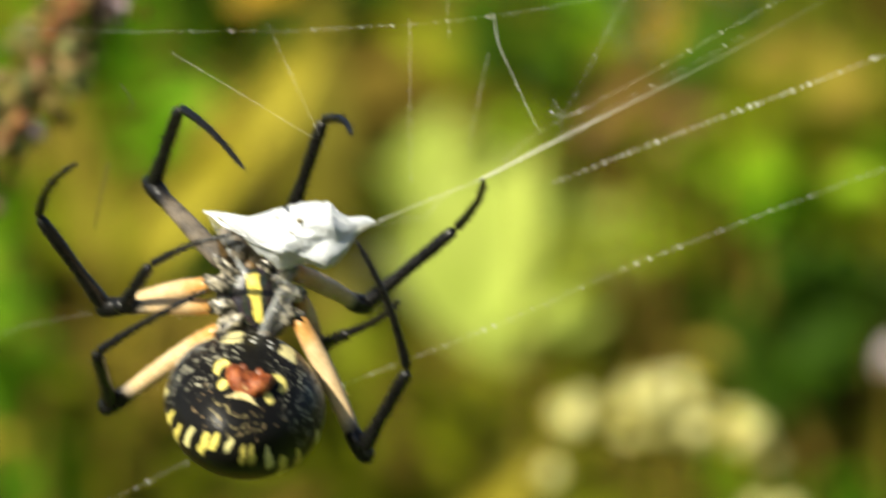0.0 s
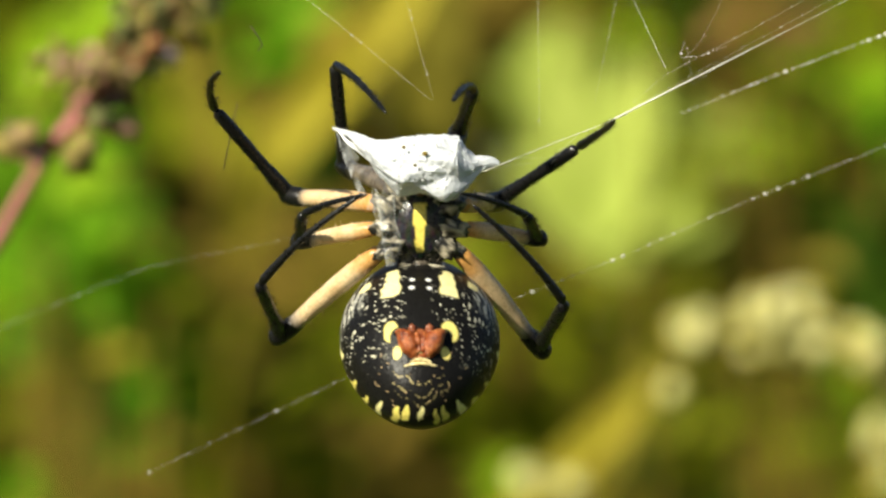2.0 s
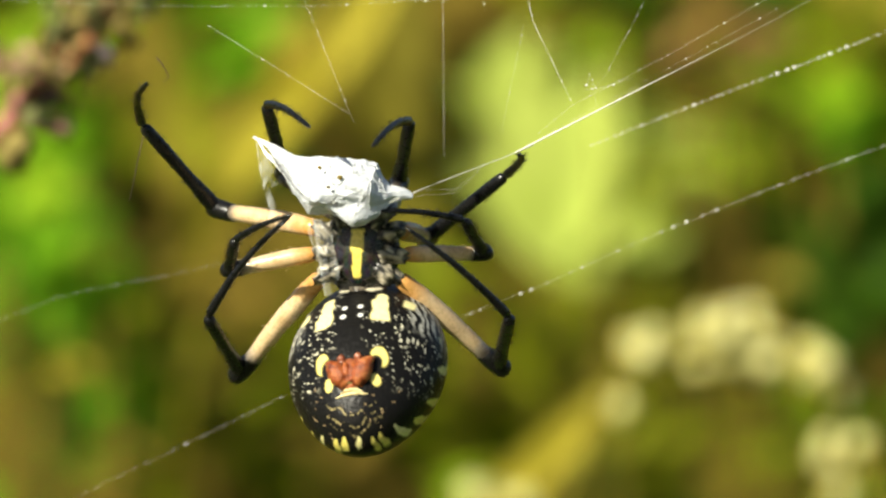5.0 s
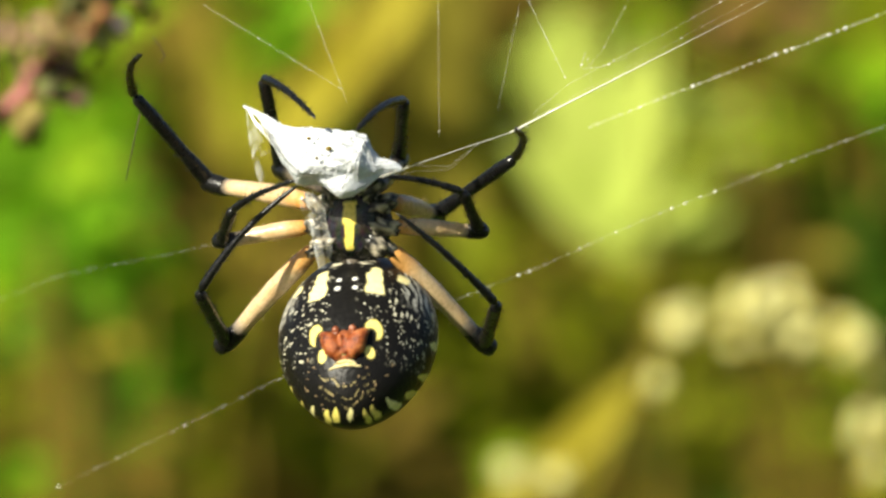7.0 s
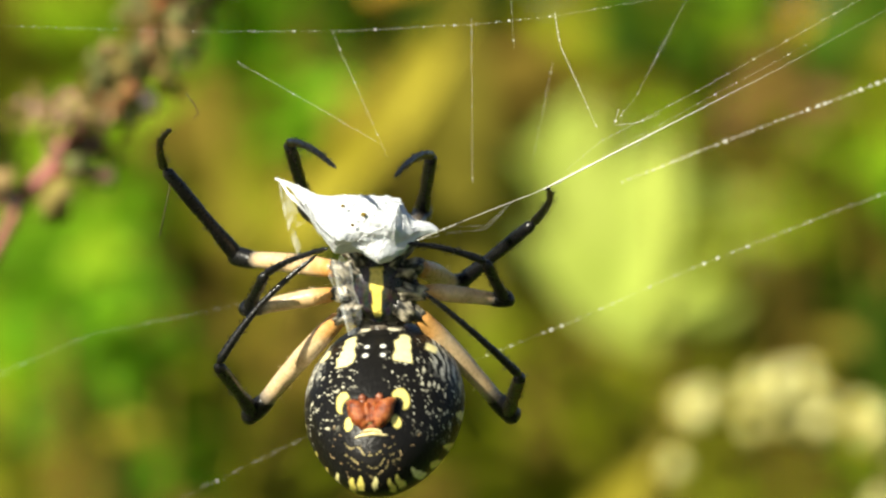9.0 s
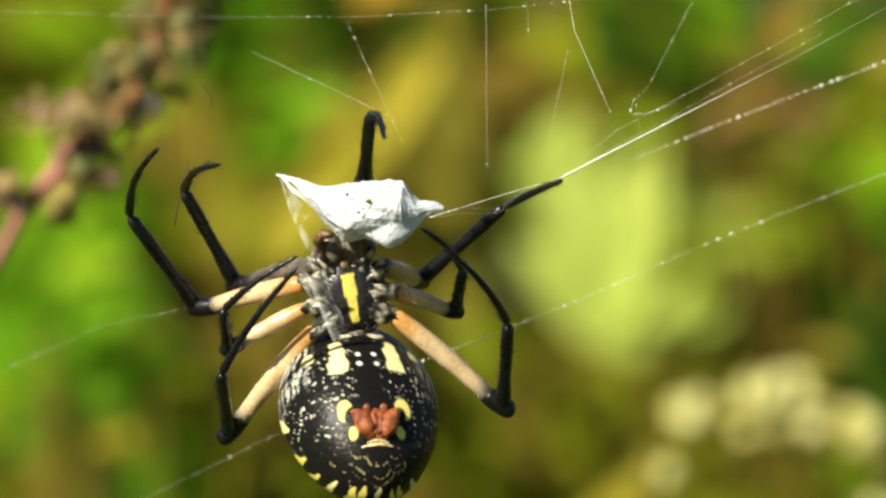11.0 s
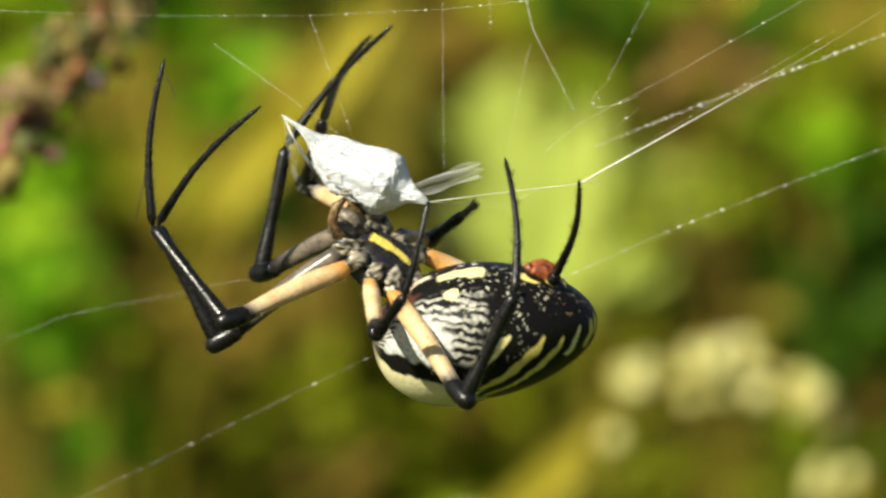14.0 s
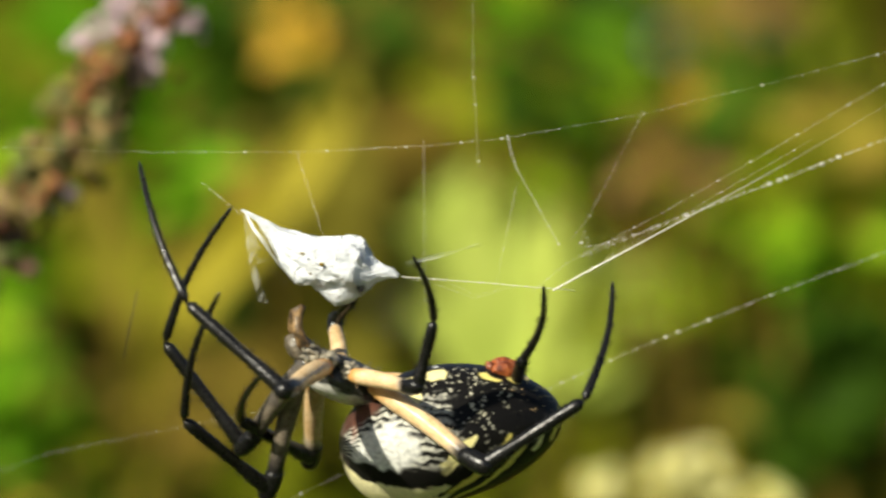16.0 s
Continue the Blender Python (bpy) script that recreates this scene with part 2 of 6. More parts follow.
# the flowering spray
spray = tagged(new("flower_spray"), "arching spray of small cream yellow flower heads", "flower")
main = [px(1040, 900, 560), px(1110, 760, 560), px(1160, 650, 560), px(1220, 575, 560), px(1340, 545, 560), px(1450, 575, 560), px(1540, 650, 560), px(1580, 800, 560)]
bm = bmesh.new()
low = main[0]
tube(bm, [Vector((low.x - 0.06, low.y, 0)), Vector((low.x - 0.03, low.y, low.z * 0.6))] + main, 0.0011, 8)
part("stem", bm, M_OLIVE, spray)
rf = random.Random(8)
for x, y, r, n in ((1212, 568, 26, 5), (1290, 565, 22, 2), (1335, 545, 34, 4), (1395, 540, 34, 5), (1435, 590, 26, 4), (1375, 595, 26, 3), (1410, 630, 16, 2), (1325, 615, 15, 2), (1512, 605, 26, 5), (1555, 680, 24, 3), (1540, 765, 18, 2), (1590, 770, 26, 2), (1170, 680, 20, 3), (1560, 840, 22, 2), (1000, 855, 20, 2), (925, 845, 18, 2)):
    for _ in range(n + n // 2):
        a, q = rf.uniform(0, math.tau), 0.95 * math.sqrt(rf.random())
        c = px(x + math.cos(a) * q * r, y + math.sin(a) * q * r, 560 + rf.uniform(-15, 15))
        bm = bmesh.new()
        blob(bm, (c.x * 1000, c.y * 1000, c.z * 1000), rf.uniform(1.7, 2.5), (1, 1, 1), (0, 0, rf.uniform(0, 90)), 14, 0.5, rf.uniform(0, 50))
        part("flower_head", bm, M_FLOWER, spray)
    for _ in range(n):
        a, q = rf.uniform(0, math.tau), 1.5 * math.sqrt(rf.random())
        c = px(x + math.cos(a) * q * r, y + 8 + math.sin(a) * q * r, 565 + rf.uniform(-15, 15))
        bm = bmesh.new()
        blob(bm, (c.x * 1000, c.y * 1000, c.z * 1000), rf.uniform(1.2, 2.0), (1, 1, 1), (0, 0, rf.uniform(0, 90)), 12, 0.6, rf.uniform(0, 50))
        part("flower_bud", bm, M_STRAW, spray)


# leafy weeds
G = "bright green leafy weed"
# clumps in M_DARK set painted shade between the brighter weeds
clump("leafy_weed", "dark green leafy weed, gap shade in its colour", 1130, -100, 880, 80, 110, M_DARK, 12, 96)
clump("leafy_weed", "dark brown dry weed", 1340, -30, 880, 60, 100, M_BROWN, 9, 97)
clump("leafy_weed", "dark green leafy weed, gap shade in its colour", 1240, -175, 1050, 120, 140, M_DARK, 30, 91)
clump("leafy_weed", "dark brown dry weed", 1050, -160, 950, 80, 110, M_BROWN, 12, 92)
clump("leafy_weed", "dark green leafy weed, gap shade in its colour", 1500, 450, 860, 80, 110, M_DARK, 14, 93)
clump("leafy_weed", "dark green leafy weed, gap shade in its colour", 1690, 330, 860, 90, 110, M_DARK, 16, 94)
clump("leafy_weed", G, 1610, 170, 860, 60, 100, M_LEAF, 6, 95)
clump("leafy_weed", "dark brown dry weed", 500, 430, 860, 70, 110, M_BROWN, 10, 50)
clump("leafy_weed", "bright green leafy weed", 230, 450, 820, 80, 110, M_LEAF, 14, 51)
clump("leafy_weed", "olive green leafy weed", 1320, 300, 860, 90, 110, M_MOSS, 6, 52)
clump("leafy_weed", "bright green leafy weed", 300, -40, 880, 80, 110, M_LEAF, 7, 85)
clump("leafy_weed", "light green leafy weed", 70, 110, 880, 80, 110, M_LIGHT, 7, 86)
clump("leafy_weed", "olive green leafy weed", 1450, 210, 840, 60, 100, M_MOSS, 5, 64)
clump("leafy_weed", "light green leafy weed", 1250, -70, 900, 80, 110, M_LIGHT, 5, 70)
clump("leafy_weed", "tan dry leafy weed", 1720, 40, 900, 80, 110, M_TAN, 10, 80)
clump("leafy_weed", "pale lime green leafy weed", 1080, 190, 940, 130, 190, M_LIME, 30, 81, 0.6)
clump("leafy_weed", "pale lime green leafy weed", 1215, 285, 940, 125, 190, M_LIME, 32, 82, 0.6)
clump("leafy_weed", "dark green leafy weed, gap shade in its colour", 1490, -70, 900, 80, 110, M_DARK, 10, 71)
clump("leafy_weed", "tan dry leafy weed", 1650, -70, 900, 70, 100, M_TAN, 8, 72)
clump("leafy_weed", "bright green leafy weed", 1140, -110, 900, 80, 110, M_MOSS, 5, 73)
clump("leafy_weed", "olive green leafy weed", 230, 520, 860, 90, 120, M_MOSS, 14, 74)
clump("leafy_weed", "dark green leafy weed, gap shade in its colour", 90, 590, 860, 70, 100, M_DARK, 9, 75)
clump("leafy_weed", "bright green leafy weed", 300, 640, 880, 90, 120, M_LEAF, 9, 76)
clump("leafy_weed", "dark green leafy weed, gap shade in its colour", 180, 700, 880, 80, 100, M_DARK, 10, 77)
clump("leafy_weed", "light green leafy weed", 1500, 710, 840, 70, 90, M_LIGHT, 7, 78)
clump("leafy_weed", "olive green leafy weed", 360, 520, 860, 60, 90, M_MOSS, 8, 79)
clump("leafy_weed", "dark green leafy weed, gap shade in its colour", 1620, 270, 840, 60, 90, M_DARK, 8, 65)
clump("leafy_weed", "olive green leafy weed", 1720, 150, 900, 120, 130, M_MOSS, 20, 53)
clump("leafy_weed", "light green leafy weed", 1545, 130, 820, 42, 80, M_LIGHT, 5, 98)
clump("leafy_weed", "light green leafy weed", 1810, 130, 840, 60, 100, M_LIGHT, 6, 99)
clump("leafy_weed", "faded beige leaf low on a weed", 1275, 283, 900, 45, 80, M_BEIGE, 8, 100)
clump("leafy_weed", "dark green leafy weed, gap shade in its colour", 1720, 380, 880, 130, 130, M_DARK, 26, 54)
clump("leafy_weed", "dark brown dry weed", 1660, 540, 900, 120, 130, M_BROWN, 22, 55)
clump("leafy_weed", "bright green leafy weed", 90, 430, 760, 90, 120, M_LEAF, 14, 56)
clump("leafy_weed", "light green leafy weed", 190, 300, 780, 60, 100, M_LIGHT, 5, 57)
clump("leafy_weed", "dark green leafy weed, gap shade in its colour", 120, 390, 740, 28, 60, M_DARK, 7, 58)
clump("leafy_weed", "reddish brown dry weed", 1450, 440, 760, 26, 50, M_TAN, 5, 59)
clump("leafy_weed", "light green leafy weed", 1390, 190, 800, 40, 70, M_LIGHT, 3, 60)
clump("leafy_weed", "dark green leafy weed, gap shade in its colour", 1620, 500, 820, 90, 110, M_DARK, 18, 90)
clump("leafy_weed", "pale olive dry weed", 200, 610, 640, 24, 40, M_STRAW, 3, 61)
clump("leafy_weed", "pale olive dry weed", 330, 520, 640, 20, 40, M_MOSS, 4, 62)
clump("leafy_weed", "light green leafy weed", 880, 470, 900, 60, 90, M_MOSS, 8, 63)
clump("leafy_weed", G, 130, 380, 820, 95, 150, M_LEAF, 18, 1)
clump("leafy_weed", "bright green leafy weed", 60, 300, 900, 120, 170, M_LEAF, 18, 2)
clump("leafy_weed", "bright green leafy weed", 240, 250, 900, 75, 140, M_LEAF, 10, 28)
clump("leafy_weed", "green weed growing low", 20, 850, 860, 60, 100, M_LEAF, 6, 3)
clump("leafy_weed", G, 150, 500, 900, 90, 140, M_LEAF, 16, 34)
clump("leafy_weed", "light green leafy weed", 30, 460, 940, 90, 140, M_LIGHT, 16, 35)
clump("leafy_weed", "light green leafy weed", 1490, 60, 960, 90, 120, M_LIGHT, 9, 36)
clump("leafy_weed", "olive green leafy weed", 1560, 200, 960, 90, 120, M_MOSS, 16, 37)
clump("leafy_weed", "olive green leafy weed", 1480, 640, 960, 130, 120, M_MOSS, 20, 38)
clump("leafy_weed", "light green leafy weed", 1150, 50, 980, 60, 110, M_LIGHT, 7, 39)
clump("leafy_weed", "dark green leafy weed, gap shade in its colour", 270, 800, 960, 190, 150, M_DARK, 20, 4)
clump("leafy_weed", G, 200, 780, 930, 150, 130, M_LEAF, 6, 66)
clump("leafy_weed", "olive green leafy weed", 110, 620, 960, 170, 150, M_MOSS, 34, 5)
clump("leafy_weed", G, 490, 20, 880, 90, 140, M_LEAF, 11, 6)
clump("leafy_weed", "dark brown dry weed", 150, 750, 900, 90, 110, M_BROWN, 9, 101)
clump("leafy_weed", G, 160, -20, 900, 130, 140, M_LIGHT, 20, 29)
clump("leafy_weed", G, 330, -170, 900, 150, 150, M_LEAF, 24, 7)
clump("leafy_weed", "light green leafy weed", 1390, 210, 860, 70, 100, M_LIGHT, 5, 8)
clump("leafy_weed", "olive green leafy weed", 1480, 130, 1000, 120, 110, M_MOSS, 18, 9)
clump("leafy_weed", G, 1450, 330, 960, 120, 130, M_LEAF, 12, 10)
clump("leafy_weed", "dark green leafy weed, gap shade in its colour", 1500, 480, 960, 150, 130, M_DARK, 30, 11)
clump("leafy_weed", "olive green leafy weed under the flowers", 1360, 760, 900, 150, 120, M_MOSS, 22, 12)
clump("leafy_weed", "dark green leafy weed, gap shade in its colour", 1260, 840, 1000, 110, 120, M_DARK, 16, 30)
clump("leafy_weed", "olive green leafy weed", 1060, 530, 960, 100, 120, M_MOSS, 12, 13)
clump("leafy_weed", "olive green leafy weed", 940, 660, 1000, 150, 160, M_MOSS, 22, 14)
clump("leafy_weed", "light green leafy weed", 900, 860, 800, 55, 90, M_LIGHT, 10, 31)
clump("leafy_weed", G, 1150, -190, 960, 120, 140, M_LEAF, 6, 15)
clump("leafy_weed", "olive green leafy weed", 560, 760, 900, 100, 110, M_MOSS, 9, 87)
clump("leafy_weed", "dark green leafy weed, gap shade in its colour", 700, -170, 1060, 200, 160, M_DARK, 30, 16)
clump("leafy_weed", "dark green leafy weed, gap shade in its colour", 1760, 300, 1000, 250, 150, M_DARK, 40, 17)
clump("leafy_weed", "dark green leafy weed, gap shade in its colour", 1620, 420, 900, 130, 130, M_DARK, 26, 40)
clump("leafy_weed", "dark brown dry weed", 1400, 420, 1000, 110, 120, M_BROWN, 14, 41)
clump("leafy_weed", "olive green leafy weed", 420, 760, 920, 130, 130, M_MOSS, 14, 42)
clump("leafy_weed", "olive green leafy weed", 1020, -130, 900, 90, 120, M_MOSS, 9, 43)
clump("leafy_weed", "olive green leafy weed", 1560, 30, 900, 80, 110, M_MOSS, 12, 44)
clump("leafy_weed", G, 1700, 760, 960, 160, 150, M_LEAF, 24, 32)
clump("leafy_weed", "brown dry leafy weed", 620, 830, 960, 200, 150, M_BROWN, 40, 18)
clump("leafy_weed", "brown dry leafy weed", 430, 570, 960, 120, 140, M_BROWN, 18, 19)
clump("leafy_weed", "olive green leafy weed", 720, 640, 1020, 140, 140, M_MOSS, 20, 33)
clump("leafy_weed", "reddish brown dry weed", 1355, 25, 880, 80, 90, M_RUST, 20, 20)
clump("leafy_weed", "reddish brown dry weed", 1545, 420, 880, 55, 90, M_RUST, 10, 21)
clump("leafy_weed", "dark brown dry weed", 870, 20, 1020, 80, 120, M_BROWN, 14, 22)
clump("leafy_weed", "dark brown dry weed", 940, -180, 1060, 150, 120, M_BROWN, 24, 23)
clump("yellow_flower_head", "small round yellow flower head", 1400, -125, 760, 22, 34, M_GOLD, 14, 24, 0.7, category="flower")
clump("yellow_flower_head", "orange yellow flower head", 675, -240, 760, 70, 60, M_GOLD, 18, 25, 0.7, category="flower")
clump("leafy_weed", "reddish brown dry weed", 1540, -280, 860, 60, 80, M_RUST, 12, 26)
clump("pink_flower_head", "pale pink blurred flower head", 1830, 470, 640, 35, 45, M_PETAL, 12, 27, 0.7, category="flower")


# the meadow all round: uncountable leafy stalks rooted in the ground
def meadow(name, label, mat, plants, leaves, seed, x0, x1, y0, y1, height, size, spread):
    rn = random.Random(seed)
    verts, faces = [], []
    for _ in range(plants):
        root = Vector((rn.uniform(x0, x1), rn.uniform(y0, y1), 0.0))
        h = height * rn.uniform(0.6, 1.0)
        lean = Vector((rn.uniform(-0.12, 0.12), rn.uniform(-0.12, 0.12), 1.0)) * h
        w = Vector((0.0012 + 0.0012 * h, 0, 0))
        i = len(verts)
        verts += [root - w, root + w, root + lean]
        faces.append((i, i + 1, i + 2))
        for _ in range(leaves):
            s = rn.uniform(0.08, 1.0)
            base = root + lean * s + Vector((rn.uniform(-spread, spread), rn.uniform(-spread, spread), 0)) * (1.15 - s)
            ln = size * rn.uniform(0.5, 1.5)
            d = Vector((rn.uniform(-1, 1), rn.uniform(-1, 0.4), rn.uniform(-0.2, 1.0))).normalized() * ln
            sd = d.cross(Vector((rn.uniform(-0.4, 0.4), -1, rn.uniform(0, 1)))).normalized() * ln * 0.22
            i = len(verts)
            mid = base + d * 0.5 - Vector((0, 0, ln * 0.06))
            verts += [base, mid + sd, base + d, mid - sd]
            faces += [(i, i + 1, i + 2), (i, i + 2, i + 3)]
    me = bpy.data.meshes.new(name)
    me.from_pydata(verts, [], faces)
    me.materials.append(mat)
    return tagged(new(name, me), label, "meadow plants", kind="stuff")


meadow("meadow_foliage", "dense olive green meadow plants behind the web", M_MOSS, 1300, 12, 1, -2.6, 2.6, 1.25, 2.6, 1.3, 0.06, 0.10)
meadow("meadow_foliage", "dry brown stalks and leaves among the plants", M_BROWN, 1100, 12, 2, -2.6, 2.6, 1.2, 2.6, 1.25, 0.06, 0.10)
# depth of the meadow: its shade is put into the leaf colour
meadow("meadow_foliage", "green leaves deeper in the meadow, coloured dark as shade", M_DARK, 1700, 10, 3, -4.5, 4.5, 1.7, 5.5, 1.5, 0.11, 0.16)
meadow("meadow_foliage", "low green plants on the ground", M_LEAF, 4200, 7, 4, -4.5, 4.5, -4.5, 2.0, 0.26, 0.06, 0.07)

# the flowering stem behind the web
NEAR = 170
spike = tagged(new("flowering_stem"), "pinkish stem with brown seed heads and pale pink flowers", "flower")
axis = [(-560, 1000), (-260, 640), (-101, 399), (-51, 309), (-26, 264), (-1, 229), (34, 194), (49, 154), (100, 111), (165, 31), (210, -55), (272, -150), (336, -227), (420, -330)]
ax3 = [px(x, y, NEAR) for x, y in axis]
bm = bmesh.new()
g0 = ax3[0]
tube(bm, [Vector((g0.x - 0.03, g0.y + 0.02, 0)), Vector((g0.x - 0.02, g0.y, g0.z * 0.5))] + ax3, [0.0012] * 4 + [0.00105, 0.00085, 0.0008, 0.00095, 0.0011, 0.0008, 0.0006, 0.0006, 0.0005, 0.0005, 0.0004, 0.0003], 10)
part("stem", bm, M_PINK, spike, "reddish pink stem")
rk = random.Random(5)


def bud(c, r, mat, name, label="", pieces=1):
    """A small scaly head with a ragged outline, or a tuft of several."""
    bm_ = bmesh.new()
    for k in range(pieces):
        made = bmesh.ops.create_uvsphere(bm_, u_segments=12, v_segments=7, radius=1.0)["verts"]
        off = Vector((rk.gauss(0, 1), rk.gauss(0, 1), rk.gauss(0, 1))) * (r * 0.75 / 1000 if pieces > 1 else 0)
        q = r * (rk.uniform(0.38, 0.62) if pieces > 1 else 1.0) / 1000
        m = Matrix.Translation(c + off) @ pose(0, 0, 0, rk.uniform(-50, 50), rk.uniform(-60, 60), 0) @ Matrix.Diagonal((q, q, q * rk.uniform(1.0, 1.6), 1))
        o = Vector((rk.uniform(0, 90), 0, 0))
        for v in made:
            v.co = m @ (v.co * (1 + 0.6 * noise.noise(v.co * 2.6 + o) + 0.3 * noise.noise(v.co * 6 + o)))
    part(name, bm_, mat, spike, label)


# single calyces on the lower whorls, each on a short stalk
# the M_SHADE ones are dark hollows painted as calyces
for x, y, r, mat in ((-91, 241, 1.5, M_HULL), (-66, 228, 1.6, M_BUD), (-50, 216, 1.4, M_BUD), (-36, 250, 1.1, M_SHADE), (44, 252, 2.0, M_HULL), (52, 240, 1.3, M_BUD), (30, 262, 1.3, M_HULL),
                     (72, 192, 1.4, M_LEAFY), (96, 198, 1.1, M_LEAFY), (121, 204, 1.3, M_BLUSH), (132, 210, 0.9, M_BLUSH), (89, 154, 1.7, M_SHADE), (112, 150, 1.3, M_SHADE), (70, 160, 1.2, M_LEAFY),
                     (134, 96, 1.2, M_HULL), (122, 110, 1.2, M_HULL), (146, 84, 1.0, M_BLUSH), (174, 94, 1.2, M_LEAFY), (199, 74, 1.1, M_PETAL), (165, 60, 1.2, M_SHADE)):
    c = px(x, y, NEAR + rk.uniform(-4, 4))
    near = min(ax3[4:], key=lambda p: (p - c).length)
    bm = bmesh.new()
    tube(bm, [near, near.lerp(c, 0.5) + Vector((0, 0, -0.0008)), c], [0.0003, 0.00022, 0.0002], 6)
    part("flower_stalk", bm, M_PINK, spike)
    bud(c, r, mat, "seed_head")
# the loose pinkish whorl, then the dense spike
for _ in range(26):
    bud(px(rk.gauss(38, 34), rk.gauss(92, 22), NEAR + rk.uniform(-6, 6)), rk.uniform(0.7, 1.1), rk.choice((M_BUD, M_HULL, M_BLUSH)), "seed_head", pieces=4)
for i in range(170):
    f = 8 + 3.3 * i / 169
    k = int(f)
    c = Vector((*axis[k], 0)).lerp(Vector((*axis[k + 1], 0)), f - k)
    wide = 36 if i > 26 else 26
    x, y = c.x + 10 + rk.gauss(0, wide), c.y + rk.gauss(0, 22)
    # right of the axis some heads get M_SHADE, the unlit side painted in
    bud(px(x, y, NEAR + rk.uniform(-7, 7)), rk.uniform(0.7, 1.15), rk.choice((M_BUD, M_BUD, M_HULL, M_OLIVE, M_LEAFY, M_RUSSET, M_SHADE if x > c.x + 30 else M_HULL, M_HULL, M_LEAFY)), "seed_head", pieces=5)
for x, y, n in ((221, -205, 6), (276, -217, 7), (346, -197, 7), (356, -140, 5), (411, -227, 7), (296, -257, 6), (376, -267, 6), (330, -300, 8), (420, -310, 8), (380, -345, 6)):
    for _ in range(n):
        bud(px(rk.gauss(x, 11), rk.gauss(y, 11), NEAR + rk.uniform(-6, 6)), rk.uniform(0.7, 1.1), M_PETAL, "floret", "pale pink floret", 3)
# M_SHADE here again carries shadow as colour
for x, y, mat in ((301, -137, M_LEAFY), (318, -150, M_SHADE), (290, -165, M_RUSSET), (325, -168, M_RUSSET), (250, -165, M_RUSSET), (355, -222, M_RUSSET), (390, -252, M_RUSSET), (310, -200, M_RUSSET), (330, -235, M_RUSSET)):
    for _ in range(4):
        bud(px(rk.gauss(x, 9), rk.gauss(y, 8), NEAR + rk.uniform(-3, 6)), rk.uniform(0.6, 1.1), mat, "seed_head")

# ---- the spider ----
def tinted(name, rough=0.35, bump=0.00005, grain=0.0006, spec=0.5, coat=0.0):
    """A cuticle whose pigment lies in the mesh's colour attribute, with fine grain."""
    m, tree, b = material(name, rough, 0.0, spec)
    n, l = tree.nodes, tree.links
    a = n.new("ShaderNodeAttribute")
    a.attribute_name = "pigment"
    co = n.new("ShaderNodeTexCoord")
    f = n.new("ShaderNodeTexNoise")
    f.inputs["Scale"].default_value, f.inputs["Detail"].default_value = 1 / grain, 4
    l.new(co.outputs["Object"], f.inputs["Vector"])
    r = n.new("ShaderNodeMapRange")
    r.inputs["To Min"].default_value, r.inputs["To Max"].default_value = 0.72, 1.25
    l.new(f.outputs["Fac"], r.inputs["Value"])
    h = n.new("ShaderNodeHueSaturation")
    l.new(a.outputs["Color"], h.inputs["Color"])
    l.new(r.outputs[0], h.inputs["Value"])
    l.new(h.outputs[0], b.inputs["Base Color"])
    rr = n.new("ShaderNodeMapRange")
    rr.inputs["To Min"].default_value, rr.inputs["To Max"].default_value = rough - 0.1, rough + 0.15
    l.new(f.outputs["Fac"], rr.inputs["Value"])
    l.new(rr.outputs[0], b.inputs["Roughness"])
    bp = n.new("ShaderNodeBump")
    bp.inputs["Strength"].default_value, bp.inputs["Distance"].default_value = 0.6, bump
    l.new(f.outputs["Fac"], bp.inputs["Height"])
    l.new(bp.outputs[0], b.inputs["Normal"])
    return m


M_CUTICLE = tinted("patterned abdomen cuticle", 0.30, 0.00012, 0.0004, 0.14)
M_RUSTY = mottled("dark red brown cuticle", [(0.16, 0.04, 0.015), (0.30, 0.09, 0.03)], 0.001, 0.4)
M_PALE = mottled("cream cuticle", [(0.62, 0.48, 0.20), (0.78, 0.66, 0.36)], 0.001, 0.4)
M_PALP = mottled("brown palp cuticle", [(0.018, 0.013, 0.009), (0.10, 0.06, 0.025), (0.34, 0.21, 0.09)], 0.0009, 0.4, bump=0.00012)
M_LIMB = tinted("leg cuticle", 0.27, 0.00007, 0.0004, 0.42)

BLACK, YELLOW, CREAM, WHITE = (0.008, 0.0075, 0.007), (0.78, 0.63, 0.12), (0.84, 0.76, 0.40), (0.82, 0.82, 0.78)
RUST = (0.22, 0.07, 0.04)


def mixc(a, b, k):
    k = min(1.0, max(0.0, k))
    return tuple(p * (1 - k) + q * k for p, q in zip(a, b))


def pigment(me, colours):
    """Writes one colour a vertex (numpy, n by 3)."""
    at_ = me.color_attributes.new("pigment", "FLOAT_COLOR", "POINT")
    full = np.ones((len(me.vertices), 4), dtype=np.float32)
    full[:, :3] = colours
    at_.data.foreach_set("color", full.ravel())


# abdomen: half axes in metres, side, belly to back, front to rear
AX, AY, AZ = 0.0077, 0.0066, 0.0112


def abdomen_profile(t):
    """Radius factor along the axis, t = -1 at the front and 1 at the tail."""
    return math.sqrt(max(0.0, 1 - t * t)) * (1.0 - 0.10 * t) * (1 + 0.03 * math.cos(3 * t))


